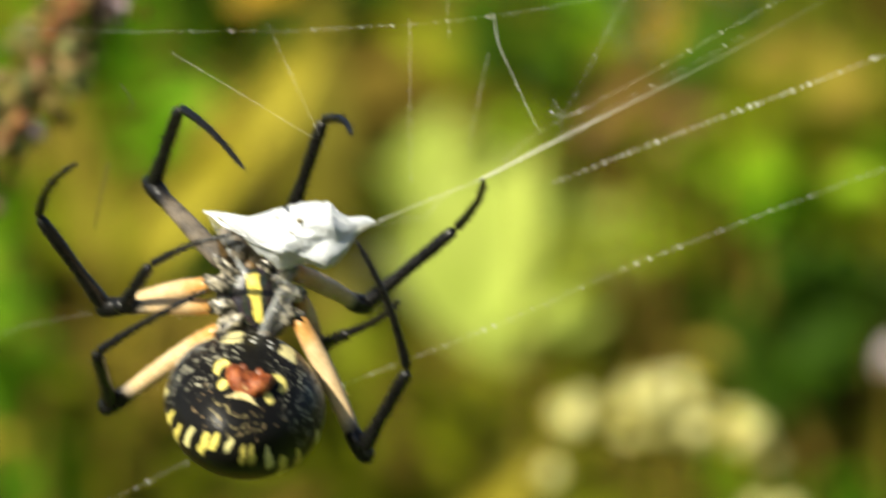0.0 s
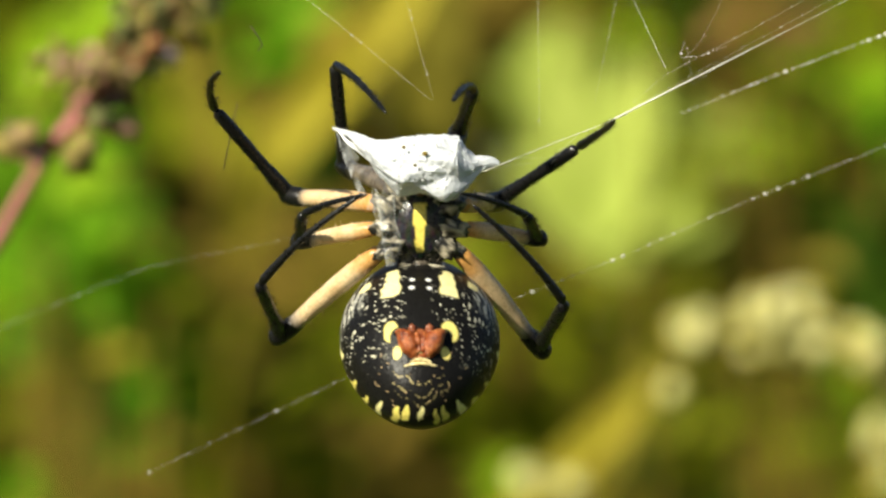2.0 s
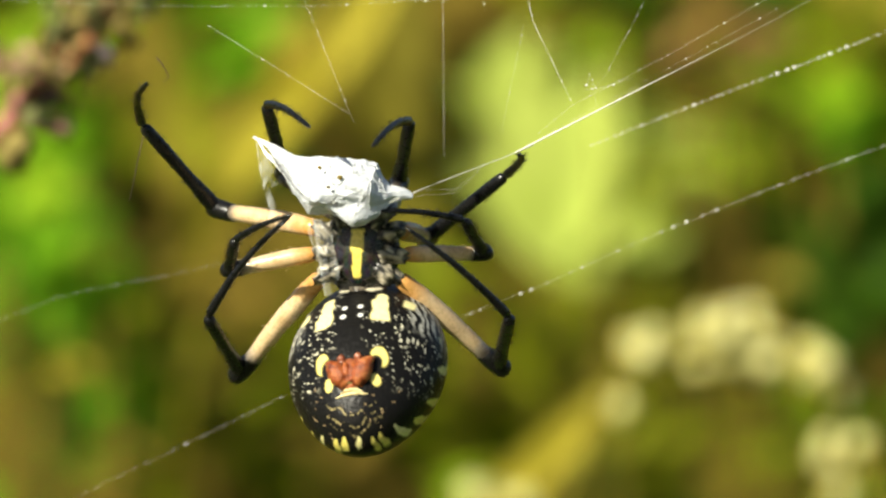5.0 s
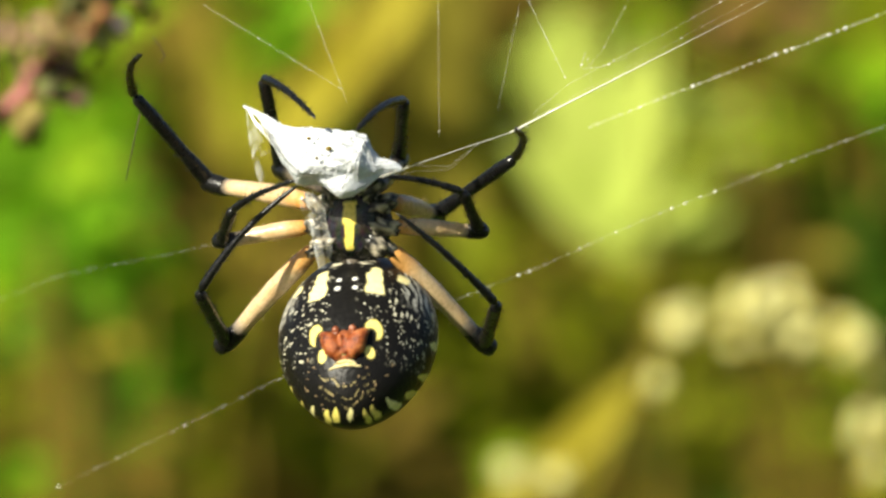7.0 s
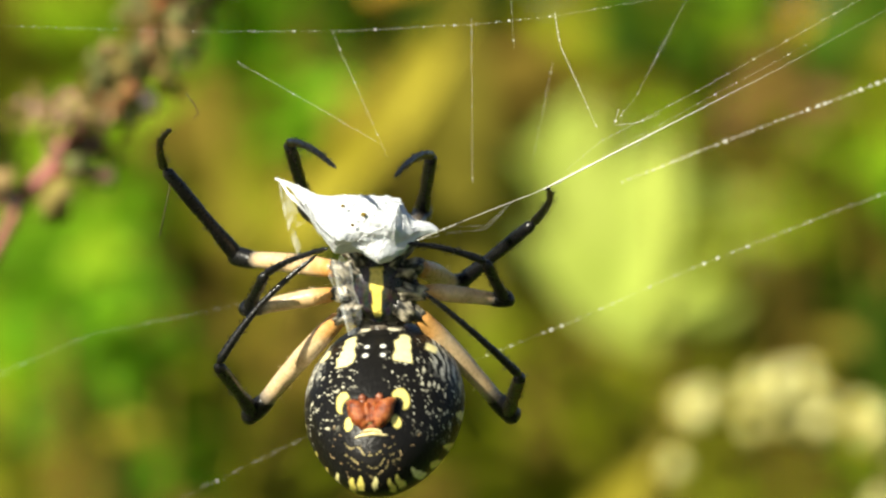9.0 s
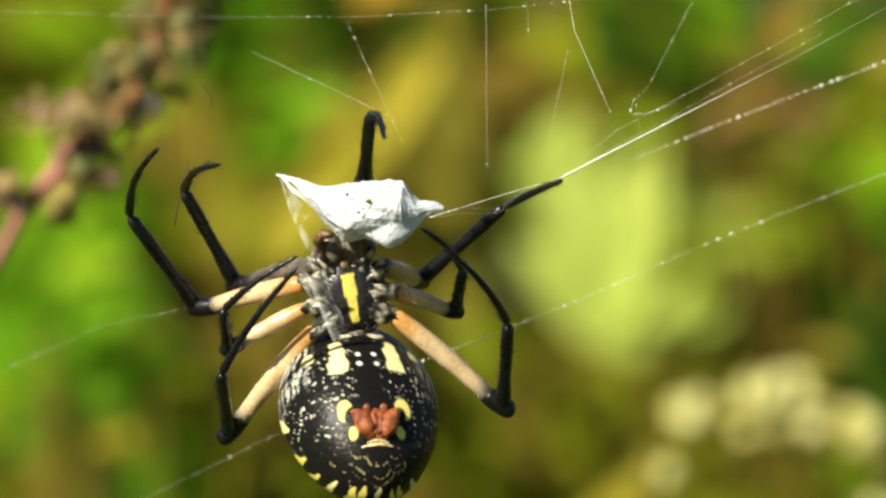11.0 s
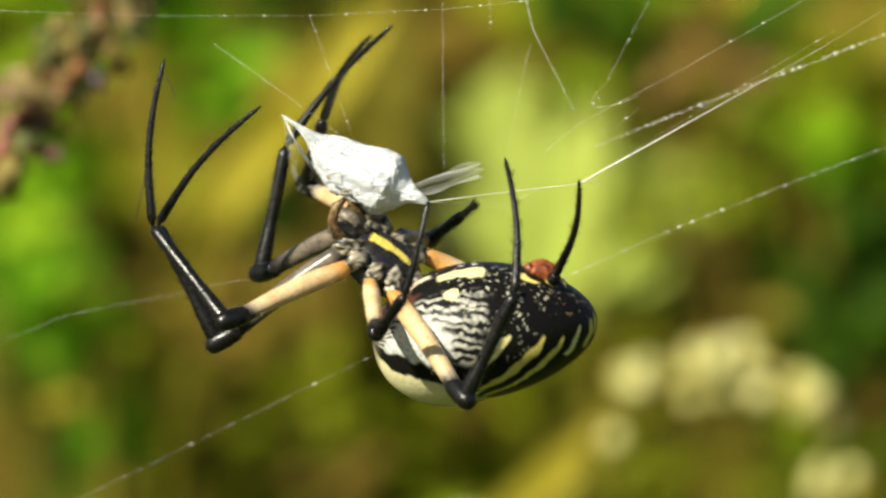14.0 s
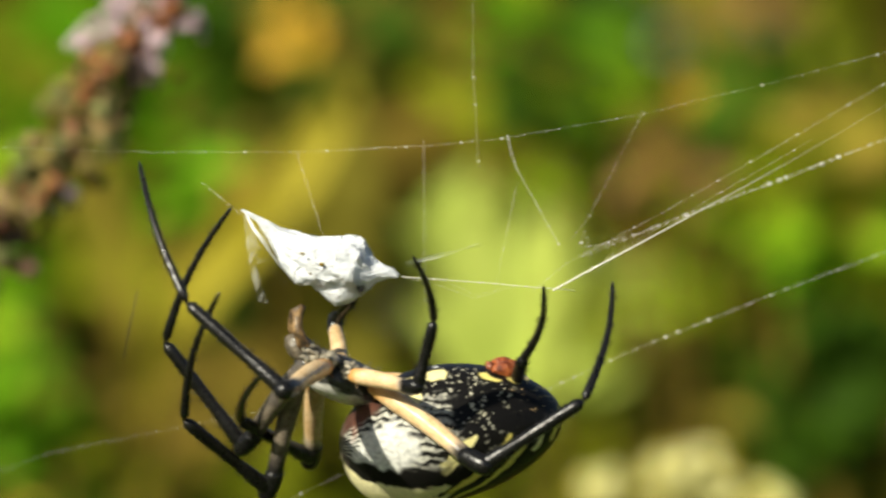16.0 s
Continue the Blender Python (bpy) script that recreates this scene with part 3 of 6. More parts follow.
def build_abdomen(parent):
    around, along = 320, 240
    verts, faces, info = [], [], []
    for j in range(along + 1):
        s = math.pi * j / along
        t = -math.cos(s)
        r = abdomen_profile(t)
        for i in range(around):
            f = math.tau * i / around
            x, y = math.sin(f), -math.cos(f)
            swell = 1 + 0.012 * noise.noise(Vector((x * 2, y * 2, t * 2.5)))
            # shoulders high on the back at the front, tail drawn to the belly side
            back = max(0.0, y)
            lift = 1 + 0.30 * back * max(0.0, -t) ** 0.8
            verts.append((AX * r * x * swell, AY * r * y * swell * lift - 0.0006 * t, -AZ * t))
            info.append((x, y, t, f))
    for j in range(along):
        for i in range(around):
            a, b = j * around + i, j * around + (i + 1) % around
            faces.append((a, a + around, b + around, b))
    me = bpy.data.meshes.new("abdomen")
    me.from_pydata(verts, [], faces)
    q = np.array(info)
    x, y, t, f = q.T
    ang = np.degrees(np.abs(np.where(f > math.pi, f - math.tau, f)))        # 0 belly, 180 back
    lat = AX * 1000 * np.sqrt(np.maximum(0, 1 - t * t)) * (1 - 0.1 * t) * np.abs(x)
    side = np.sign(x)
    ax = 10.4 * t
    wob = np.array([noise.noise(Vector((v[0] * 900, v[1] * 900, v[2] * 900))) for v in verts])
    wob2 = np.array([noise.noise(Vector((v[0] * 2600 + 9, v[1] * 2600, v[2] * 2600))) for v in verts])
    col = np.empty((len(verts), 3))
    col[:] = BLACK

    def paint(mask, c):
        m = np.clip(mask, 0, 1)[:, None]
        col[:] = col * (1 - m) + np.array(c) * m

    def edge(d, soft=0.12):
        """1 inside (d < 0), fading over soft millimetres."""
        return np.clip(0.5 - d / soft, 0, 1)

    belly = y < 0.25
    # polar place round the spinnerets: gam from them, the turned from the tail side
    co = np.array(verts) * 1000
    sdir, adir = np.array((0, -0.69, -0.726)), np.array((0, 0.72, -0.69))
    ln = np.linalg.norm(co, axis=1) + 1e-6
    gam = np.degrees(np.arccos(np.clip(co @ sdir / ln, -1, 1)))
    the = np.degrees(np.arctan2(co[:, 0], co @ adir))
    abt = np.abs(the)
    # pale flecks on the flanks, drawn out away from the spinnerets
    tw, gw = the + wob * 9, gam + wob2 * 4 + wob * 5
    cells = np.array([noise.voronoi(Vector((a / 5.2, g / 8.0, 0.0)))[0][0] for a, g in zip(tw, gw)])
    cells2 = np.array([noise.voronoi(Vector((a / 3.2 + 7, g / 4.0, 2.0)))[0][0] for a, g in zip(tw, gw)])
    dashes = np.array([noise.voronoi(Vector((a / 9.0 + 3, g / 3.6, 5.0)))[0][0] for a, g in zip(tw, gw)])
    zone = np.clip((gam - 22) / 8, 0, 1) * np.clip((92 - gam) / 10, 0, 1) * np.clip((abt - 56) / 25, 0.0, 1) * np.clip((lat - 1.0) / 0.6, 0, 1)
    paint(np.clip((0.25 - cells + 0.08 * wob2) / 0.08, 0, 1) * zone * (wob > -0.12), (0.72, 0.68, 0.50))
    paint(np.clip((0.27 - cells2) / 0.08, 0, 1) * zone * (wob2 > -0.08), (0.66, 0.63, 0.50))
    rear = np.clip((gam - 18) / 4, 0, 1) * np.clip((44 - gam) / 4, 0, 1) * (abt < 75)
    paint(np.clip((0.26 - dashes) / 0.08, 0, 1) * rear * (wob2 > 0.12) * 0.8, (0.60, 0.42, 0.22))
    # silver streaks on the front flank
    streak = np.sin(ang * 0.80 - ax * 1.5 + wob * 4.2) + 0.9 * wob2
    sz = np.clip((ang - 40) / 8, 0, 1) * np.clip((112 - ang) / 10, 0, 1) * np.clip((0.4 - ax + 1.8 * wob) / 1.6, 0, 1)
    paint(np.clip((streak + 0.25) / 0.6, 0, 1) * sz * (0.72 + 0.28 * np.clip(wob2 * 2, -1, 1)), (0.54, 0.53, 0.46))
    paint(edge(np.hypot((ang - 88) / 24, (ax + 6.6) / 3.0) - 1 + wob * 0.5 + wob2 * 0.25, 0.45) * (0.8 + 0.2 * np.clip(wob2 * 2, -1, 1)), (0.66, 0.66, 0.62))
    # rusty sides and pale patches behind the waist
    paint(edge(np.hypot(lat - 3.2, (ax + 8.0) * 0.9) - 0.9 + wob * 0.5, 0.8) * (y < 0.0) * 0.8, RUST)
    paint(edge(np.hypot(lat - 1.45, (ax + 5.6) * 1.1) - 0.75 + wob * 0.5, 0.25) * (y < 0), (0.72, 0.66, 0.48))
    paint(edge(ax + 6.7 + wob * 1.4, 0.9) * np.clip((52 - ang) / 10, 0, 1) * 0.85, (0.085, 0.040, 0.028))
    paint(edge(np.hypot((lat - 1.5) / 1.0, (ax + 7.0) / 0.8) - 1 + wob * 0.5, 0.35) * (y < 0), (0.66, 0.50, 0.38))
    paint(edge(lat - 0.55 - 0.25 * (ax + 6.4) + wob * 0.2, 0.3) * edge(np.abs(ax + 6.0) - 1.2, 0.4) * (y < 0), BLACK)
    # two broken belly bars, hooked at the rear
    for la, az, rx, rz in ((2.7, -3.4, 0.6, 0.95), (2.55, -2.4, 0.65, 1.0), (2.8, -0.9, 0.9, 0.75), (2.6, -1.6, 0.75, 0.9), (5.3, -3.4, 0.5, 0.7)):
        d = np.maximum(np.abs(lat - la + 0.12 * side) / rx, np.abs(ax - az) / rz) * 0.6 + np.hypot((lat - la) / rx, (ax - az) / rz) * 0.4
        paint(edge((d - 1) * 0.8 + wob * 0.4, 0.15) * belly, (0.84, 0.75, 0.36))
    for az, la, r in ((-2.2, 0.80, 0.24), (-0.9, 0.85, 0.27)):
        paint(edge(np.hypot(lat - la, ax - az) - r + wob * 0.1) * belly, WHITE)
    # yellow crescents round the spinnerets
    paint(edge(np.maximum(np.hypot((lat - 2.85) / 0.72, (ax - 3.9) / 1.05) - 1, 1 - np.hypot((lat - 2.4) / 0.7, (ax - 4.5) / 0.8)) * 0.7 + wob * 0.2) * belly, (0.80, 0.68, 0.20))
    paint(edge((np.hypot((lat - 2.4) / 0.45, (ax - 6.1) / 0.55) - 1) * 0.6 + wob * 0.2) * belly, (0.80, 0.68, 0.20))
    # thin pale arcs and dark squares between the spinnerets and the tail
    for g0, cut, k in ((22.5, 44, 0.8), (28, 36, 0.55), (32, 30, 0.35)):
        w = np.abs(gam - g0 - 1.0 * np.cos(the * 0.16) + wob * 2.6) - 0.35
        paint(edge(w, 0.9) * (abt < cut) * (wob2 > 0.0) * k, (0.62, 0.50, 0.22))
    # yellow fingers spread round the tail and down both sides
    for kx in range(-7, 8):
        t0 = math.copysign(10.5 * abs(kx) + 2.0 * max(0, abs(kx) - 3) ** 2, kx) + 1.8 * math.sin(kx * 2.3)
        g0 = 34.0 + 28 * (abs(t0) / 75) ** 1.6 + 1.2 * math.sin(kx * 1.7)
        g0 += 7 if abs(kx) > 3 else 0
        length = (9 + 38 * min(1.15, abs(t0) / 85) ** 1.3) * (1 + 0.15 * math.sin(kx * 3.1))
        half = (2.5 + 1.9 * min(1, abs(t0) / 90) ** 1.5) * (1 + 0.15 * math.sin(kx * 5.0))
        grow = np.clip((gam - g0) / (0.4 * length), 0, 1) ** 0.4
        d = (np.abs(the - t0 + wob * 2.2) - half * grow) / 5.0
        fade = edge((gam - g0 - length + wob * 4) / 4, 0.5) if abs(kx) < 4 else 1.0
        half = half * (2.2 + np.clip((gam - 75) / 60, 0, 0.6)) if abs(kx) > 3 else half
        tone = np.array((0.80, 0.68, 0.16)) if kx % 3 else np.array((0.84, 0.76, 0.34))
        paint(edge(d, 0.16) * (gam > g0) * fade * np.clip((132 - gam - 10 * wob) / 8, 0, 1) * np.clip((ax + 1.6 + 1.5 * wob) / 1.2, 0, 1), tone)
    # pale back with a dark mid band and black shoulders
    back = edge((126 - ang) * 0.12 + wob * 1.0, 0.3) * edge(ax + 1.2 + wob * 2.6 + wob2, 0.5)
    paint(back, (0.80, 0.74, 0.42))
    paint(edge(np.abs(ang - 115 - (ax + 7) * 1.0 + wob * 7) * 0.12 - 0.9, 0.5) * np.clip((-1.8 - ax) / 1.2, 0, 1), BLACK)
    paint(edge((166 - ang) * 0.1 + wob * 0.5, 0.3) * (ax > -6), BLACK)
    paint(edge((ax + 9.9), 0.6) * 0.7, (0.12, 0.10, 0.08))
    pigment(me, col)
    me.materials.append(M_CUTICLE)
    for p in me.polygons:
        p.use_smooth = True
    ob = new("abdomen", me)
    ob.parent = parent
    tagged(ob, "glossy black abdomen with yellow and cream markings")
    spinnerets(ob)
    return ob


def spinnerets(abd):
    """Orange spinnerets on the belly: two wedge-shaped lobes, pegs before them, cream ridges behind."""
    def on(a, b, c):
        """Millimetres sideways, towards the front along the skin and outwards from it."""
        return (a, -0.69 * 7.95 - 0.39 * b - 0.92 * c, -0.726 * 7.95 + 0.92 * b - 0.39 * c)

    def horn(points, radii, mat, name):
        bm_ = bmesh.new()
        pts = []
        for p, q in zip(points, points[1:]):
            pts += [Vector(p).lerp(Vector(q), k / 4) for k in range(4)]
        pts.append(Vector(points[-1]))
        n_ = len(radii) - 1
        rad = []
        for k in range(len(pts)):
            f = k / (len(pts) - 1) * n_
            m_ = min(int(f), n_ - 1)
            rad.append((radii[m_] + (radii[m_ + 1] - radii[m_]) * (f - m_)) / 1000)
        tube(bm_, [Vector(on(*p)) / 1000 for p in pts], rad, 14)
        for v in bm_.verts:
            v.co += v.co.normalized() * (0.00016 * noise.noise(v.co * 2200) + 0.00012 * noise.noise(v.co * 4800))
        part(name, bm_, mat, abd)

    bm = bmesh.new()
    blob(bm, on(0, -0.1, -0.35), 1.0, (2.0, 0.8, 1.9), (23, 0, 0), 24, 0.15)
    part("spinneret_mound", bm, M_RUSTY, abd, "red brown mound round the spinnerets")
    for sx in (-1, 1):
        horn([(0.55 * sx, -1.5, 0.12), (1.0 * sx, -0.6, 0.38), (1.5 * sx, 0.45, 0.36), (2.0 * sx, 1.0, 0.2), (2.5 * sx, 1.3, 0.05)], [0.5, 0.98, 0.92, 0.55, 0.1], M_ORANGE, "spinneret")
        horn([(0.2 * sx, -1.2, 0.42), (0.34 * sx, 0.0, 0.6), (0.42 * sx, 0.9, 0.35)], [0.4, 0.5, 0.26], M_ORANGE, "spinneret")
        horn([(0.8 * sx, 1.1, 0.0), (0.85 * sx, 1.6, 0.15), (0.9 * sx, 1.95, 0.1)], [0.35, 0.42, 0.18], M_RUSTY, "small_spinneret")
    for k, (b, w, mat) in enumerate(((-1.15, 0.55, M_PALE), (-1.5, 0.8, M_ORANGE), (-1.85, 1.1, M_PALE), (-2.25, 1.65, M_PALE))):
        horn([(w * q, b + 0.16 * (1 - q * q) - 0.16, 0.42 - 0.1 * k - 0.3 * q * q) for q in (-1, -0.5, 0, 0.5, 1)], [0.08, 0.18, 0.2, 0.18, 0.08], mat, "skin_ridge")


def build_forebody(spider):
    """The cephalothorax: silver carapace behind, dark sternum with a yellow stripe in front, jaws and palps."""
    bm = bmesh.new()
    vs = blob(bm, (0, 0.9, 0.2), 1.0, (3.9, 2.0, 4.7), (0, 0, 0), 40, 0.03)
    for v in vs:
        k = max(0.0, v.co.z * 1000 / 4.7)
        v.co.x *= 1 - 0.42 * k * k
    me = mesh_of("carapace", bm, M_LIMB)
    col = []
    for v in me.vertices:
        w = noise.noise(v.co * 700)
        g = 0.62 + 0.2 * w if v.co.y > 0.0017 + 0.0006 * w else 0.035 + 0.04 * w
        col.append((g, g * 0.97, g * 0.9))
    pigment(me, np.array(col))
    car = new("carapace", me)
    car.parent = spider
    tagged(car, "silvery grey haired carapace")
    # sternum
    bm = bmesh.new()
    vs = blob(bm, (0, -0.85, 0.0), 1.0, (2.45, 0.8, 3.2), (0, 0, 0), 40, 0.08)
    for v in vs:
        v.co.x *= 1 + 0.12 * v.co.z * 1000 / 3.0
    bmesh.ops.subdivide_edges(bm, edges=bm.edges[:], cuts=1)
    me = mesh_of("sternum", bm, M_LIMB)
    col = []
    for v in me.vertices:
        x, z = v.co.x * 1000, v.co.z * 1000
        wdt = 0.54 + 0.07 * z + 0.05 * math.sin(z * 3.0 + 0.6)
        inside = abs(x + 0.16 * noise.noise(v.co * 900)) < wdt and -2.7 < z < 2.3
        col.append(YELLOW if inside else tuple(0.02 + 0.02 * noise.noise(v.co * 1500 + Vector((i, 0, 0))) for i in range(3)))
    pigment(me, np.maximum(np.array(col), 0.004))
    st = new("sternum", me)
    st.parent = spider
    tagged(st, "black sternum with a bright yellow stripe")
    # leg bases
    for sx in (-1, 1):
        for k, (hx, hz) in enumerate(((45, 66), (70, 38), (74, -4), (66, -42))):
            bm = bmesh.new()
            ux, uz = hx * PX * sx * 0.70, hz * PX * 0.86
            blob(bm, (ux, -0.35, uz), 1.0, (2.0, 1.0, 0.95), (0, -math.degrees(math.atan2(hz * 0.8, hx * sx)) if sx > 0 else 180 - math.degrees(math.atan2(hz * 0.8, hx * sx)), 0), 22, 0.55, k + sx)
            blob(bm, (hx * PX * sx * 1.0, 0.0, hz * PX), 0.62, (1, 1, 1), (0, 0, 0), 12, 0.2, k)
            me = mesh_of("coxa", bm, M_LIMB)
            base_ = 0.035 if sx < 0 else 0.03
            cols = []
            for v in me.vertices:
                w = noise.noise(v.co * 1500 + Vector((k, sx, 0))) + 0.6 * noise.noise(v.co * 4200)
                cols.append(mixc((base_ * 0.5, base_ * 0.48, base_ * 0.42), (0.46, 0.41, 0.31), (w + 0.05) / 0.4))
            pigment(me, np.array(cols))
            cx = new("coxa", me)
            cx.parent = spider
    for sx in (-1, 1):
        bm = bmesh.new()
        blob(bm, (0.95 * sx, -0.6, 4.8), 1.3, (0.85, 0.95, 1.35), (15, 6 * sx, 0), 18, 0.15, sx)
        part("chelicera", bm, M_GREY, spider, "dark grey brown jaw")
        bm = bmesh.new()
        pts = [(1.5 * sx, -0.7, 3.6), (2.2 * sx, -1.1, 5.1), (2.35 * sx, -2.3, 6.2), (1.8 * sx, -3.6, 6.6), (1.1 * sx, -4.5, 6.3)]
        tube(bm, [Vector(p) / 1000 for p in pts], [0.0006, 0.00068, 0.0005, 0.00052, 0.00025], 12)
        part("pedipalp", bm, M_PALP, spider, "short pale brown palp")
    bm = bmesh.new()
    blob(bm, (0, -0.8, 3.1), 0.65, (0.9, 0.7, 1.0), (0, 0, 0), 14, 0.2)
    part("labium", bm, M_PALP, spider, "brown mouth plate")
    bm = bmesh.new()
    tube(bm, [(0, 0.0002, -0.0036), (0, 0.0001, -0.0044), (0, 0, -0.0052)], [0.0011, 0.0008, 0.0011], 14)
    part("waist", bm, M_GREY, spider)
    # short hairs all over the forebody
    rh = random.Random(77)
    bm = bmesh.new()
    for _ in range(420):
        a, z = rh.uniform(0, math.tau), rh.uniform(-3.6, 4.2)
        w = 3.5 * math.sqrt(max(0.05, 1 - (z / 5.0) ** 2)) * (1 - 0.3 * max(0.0, z / 4.7) ** 2)
        p = Vector((math.sin(a) * w, 0.4 - math.cos(a) * 1.75, z)) / 1000
        d = Vector((math.sin(a), -math.cos(a), rh.uniform(-0.2, 0.9))).normalized()
        tube(bm, [p, p + d * rh.uniform(0.0004, 0.0010)], [0.00003, 0.00001], 3, False)
    part("body_hair", bm, M_GREY, spider, "fine greyish hairs")


def limb(name, length, radii, colour_at, parent, bow=0.0, hairs=0, seed=0, label=""):
    """One leg segment along +z from its joint, thickness radii in mm at even steps, with bristles."""
    rnd_ = random.Random(seed)
    bm = bmesh.new()
    n = 22
    pts, rad = [], []
    for i in range(n + 1):
        s = i / n
        pts.append(Vector((bow * math.sin(math.pi * s) * length, 0, s * length)))
        q = s * (len(radii) - 1)
        k = min(int(q), len(radii) - 2)
        r = radii[k] + (radii[k + 1] - radii[k]) * (q - k)
        end = min(s, 1 - s) * length * 1000 / max(0.2, r)
        rad.append(r / 1000 * (math.sqrt(max(0.08, 1 - (1 - min(1, end)) ** 2))) * (1 + 0.04 * noise.noise(Vector((s * 9, seed, 0)))))
    tube(bm, pts, rad, 14)
    for _ in range(hairs):
        s = rnd_.uniform(0.08, 0.9)
        a = rnd_.uniform(0, math.tau)
        k = s * n
        i = min(int(k), n - 1)
        p = pts[i].lerp(pts[i + 1], k - i)
        out = Vector((math.cos(a), math.sin(a), 0))
        r = rad[i]
        tip = p + out * (r + rnd_.uniform(0.0002, 0.00048)) + Vector((0, 0, rnd_.uniform(0.0002, 0.0006)))
        tube(bm, [p + out * r * 0.8, tip], [0.000035, 0.000012], 3, False)
    me = mesh_of(name, bm, M_LIMB)
    pigment(me, np.array([colour_at(v.co.z / length, noise.noise(v.co * 800 + Vector((seed, 0, 0)))) for v in me.vertices]))
    ob = new(name, me)
    ob.parent = parent
    return tagged(ob, label)


def femur_pale(s, w):
    tan = mixc((0.60, 0.40, 0.20), (0.74, 0.55, 0.32), 0.5 + w)
    tan = mixc((0.58, 0.29, 0.08), tan, (s - 0.10 + 0.1 * w) / 0.18)
    tan = mixc(tan, (0.42, 0.34, 0.25), (s - 0.74 + 0.06 * w) / 0.06)
    return mixc(tan, (0.012, 0.011, 0.011), (s - 0.79 + 0.04 * w) / 0.05)


def femur_grey(s, w):
    return mixc(mixc((0.07, 0.062, 0.055), (0.25, 0.20, 0.145), 0.5 + w), (0.012, 0.011, 0.011), (s - 0.66 + 0.08 * w) / 0.14)


def black_cuticle(s, w):
    g = 0.007 + 0.005 * w
    return (g, g * 0.96, g * 0.95)


LEG_LENGTHS = {"A": (255, 240, 297), "B": (280, 240, 297), "E": (275, 240, 297), "F": (250, 240, 297),
               "C": (165, 128, 170), "G": (165, 128, 170), "D": (282, 215, 264), "H": (270, 215, 264)}
HIPS = {"B": (-45, 66), "A": (-70, 38), "C": (-74, -4), "D": (-66, -42), "E": (45, 66), "F": (70, 38), "G": (74, -4), "H": (66, -42)}
spider = tagged(new("spider"), "black and yellow garden spider hanging in its web", "spider")
build_forebody(spider)
abdomen = build_abdomen(spider)
# the band of silk that the spider draws over its belly to the prey
def veil(name, low, high, run=(1500, 300, 70)):
    """Sheer silk: streaks along its length between two densities."""
    m, vt, vb = material(name, 0.4, 0.0, 0.5)
    vb.inputs["Base Color"].default_value = (0.80, 0.82, 0.80, 1)
    vn = vt.nodes
    vco, vmap, vno, vra = vn.new("ShaderNodeTexCoord"), vn.new("ShaderNodeMapping"), vn.new("ShaderNodeTexNoise"), vn.new("ShaderNodeMapRange")
    vmap.inputs["Scale"].default_value = run
    vt.links.new(vco.outputs["Object"], vmap.inputs["Vector"])
    vt.links.new(vmap.outputs[0], vno.inputs["Vector"])
    vno.inputs["Scale"].default_value, vno.inputs["Detail"].default_value = 1.0, 3
    vra.inputs["From Min"].default_value, vra.inputs["From Max"].default_value = 0.38, 0.74
    vra.inputs["To Min"].default_value, vra.inputs["To Max"].default_value = low, high
    vt.links.new(vno.outputs["Fac"], vra.inputs["Value"])
    vtr, vmx = vn.new("ShaderNodeBsdfTransparent"), vn.new("ShaderNodeMixShader")
    vt.links.new(vra.outputs[0], vmx.inputs[0])
    vt.links.new(vtr.outputs[0], vmx.inputs[1])
    vt.links.new(vb.outputs[0], vmx.inputs[2])
    vt.links.new(vmx.outputs[0], vn["Material Output"].inputs["Surface"])
    return m


M_VEIL = veil("sheer silk band", 0.0, 0.34, (2600, 300, 60))
M_SHEET = veil("torn sheet of silk", 0.0, 0.3, (900, 300, 500))
bm = bmesh.new()
rows_v = []
for i in range(19):
    s_ = i / 18
    w_ = 1.25 - 0.55 * s_ + 0.12 * math.sin(s_ * 11)
    rows_v.append([bm.verts.new(Vector((0.15 * math.sin(s_ * 7) + w_ * q, -0.25 * (1 - q * q) + 0.15 * math.sin(s_ * 6 + 2 * q), 7.6 * s_ + (0.5 * math.sin(q * 7) if i == 0 else 0))) / 1000) for q in (-1, -0.75, -0.5, -0.25, 0, 0.25, 0.5, 0.75, 1)])
for a, b in zip(rows_v, rows_v[1:]):
    for k in range(8):
        bm.faces.new((a[k], a[k + 1], b[k + 1], b[k]))
silk_band = part("silk_band", bm, M_VEIL, spider, "sheer band of fresh white silk")
legs = {}
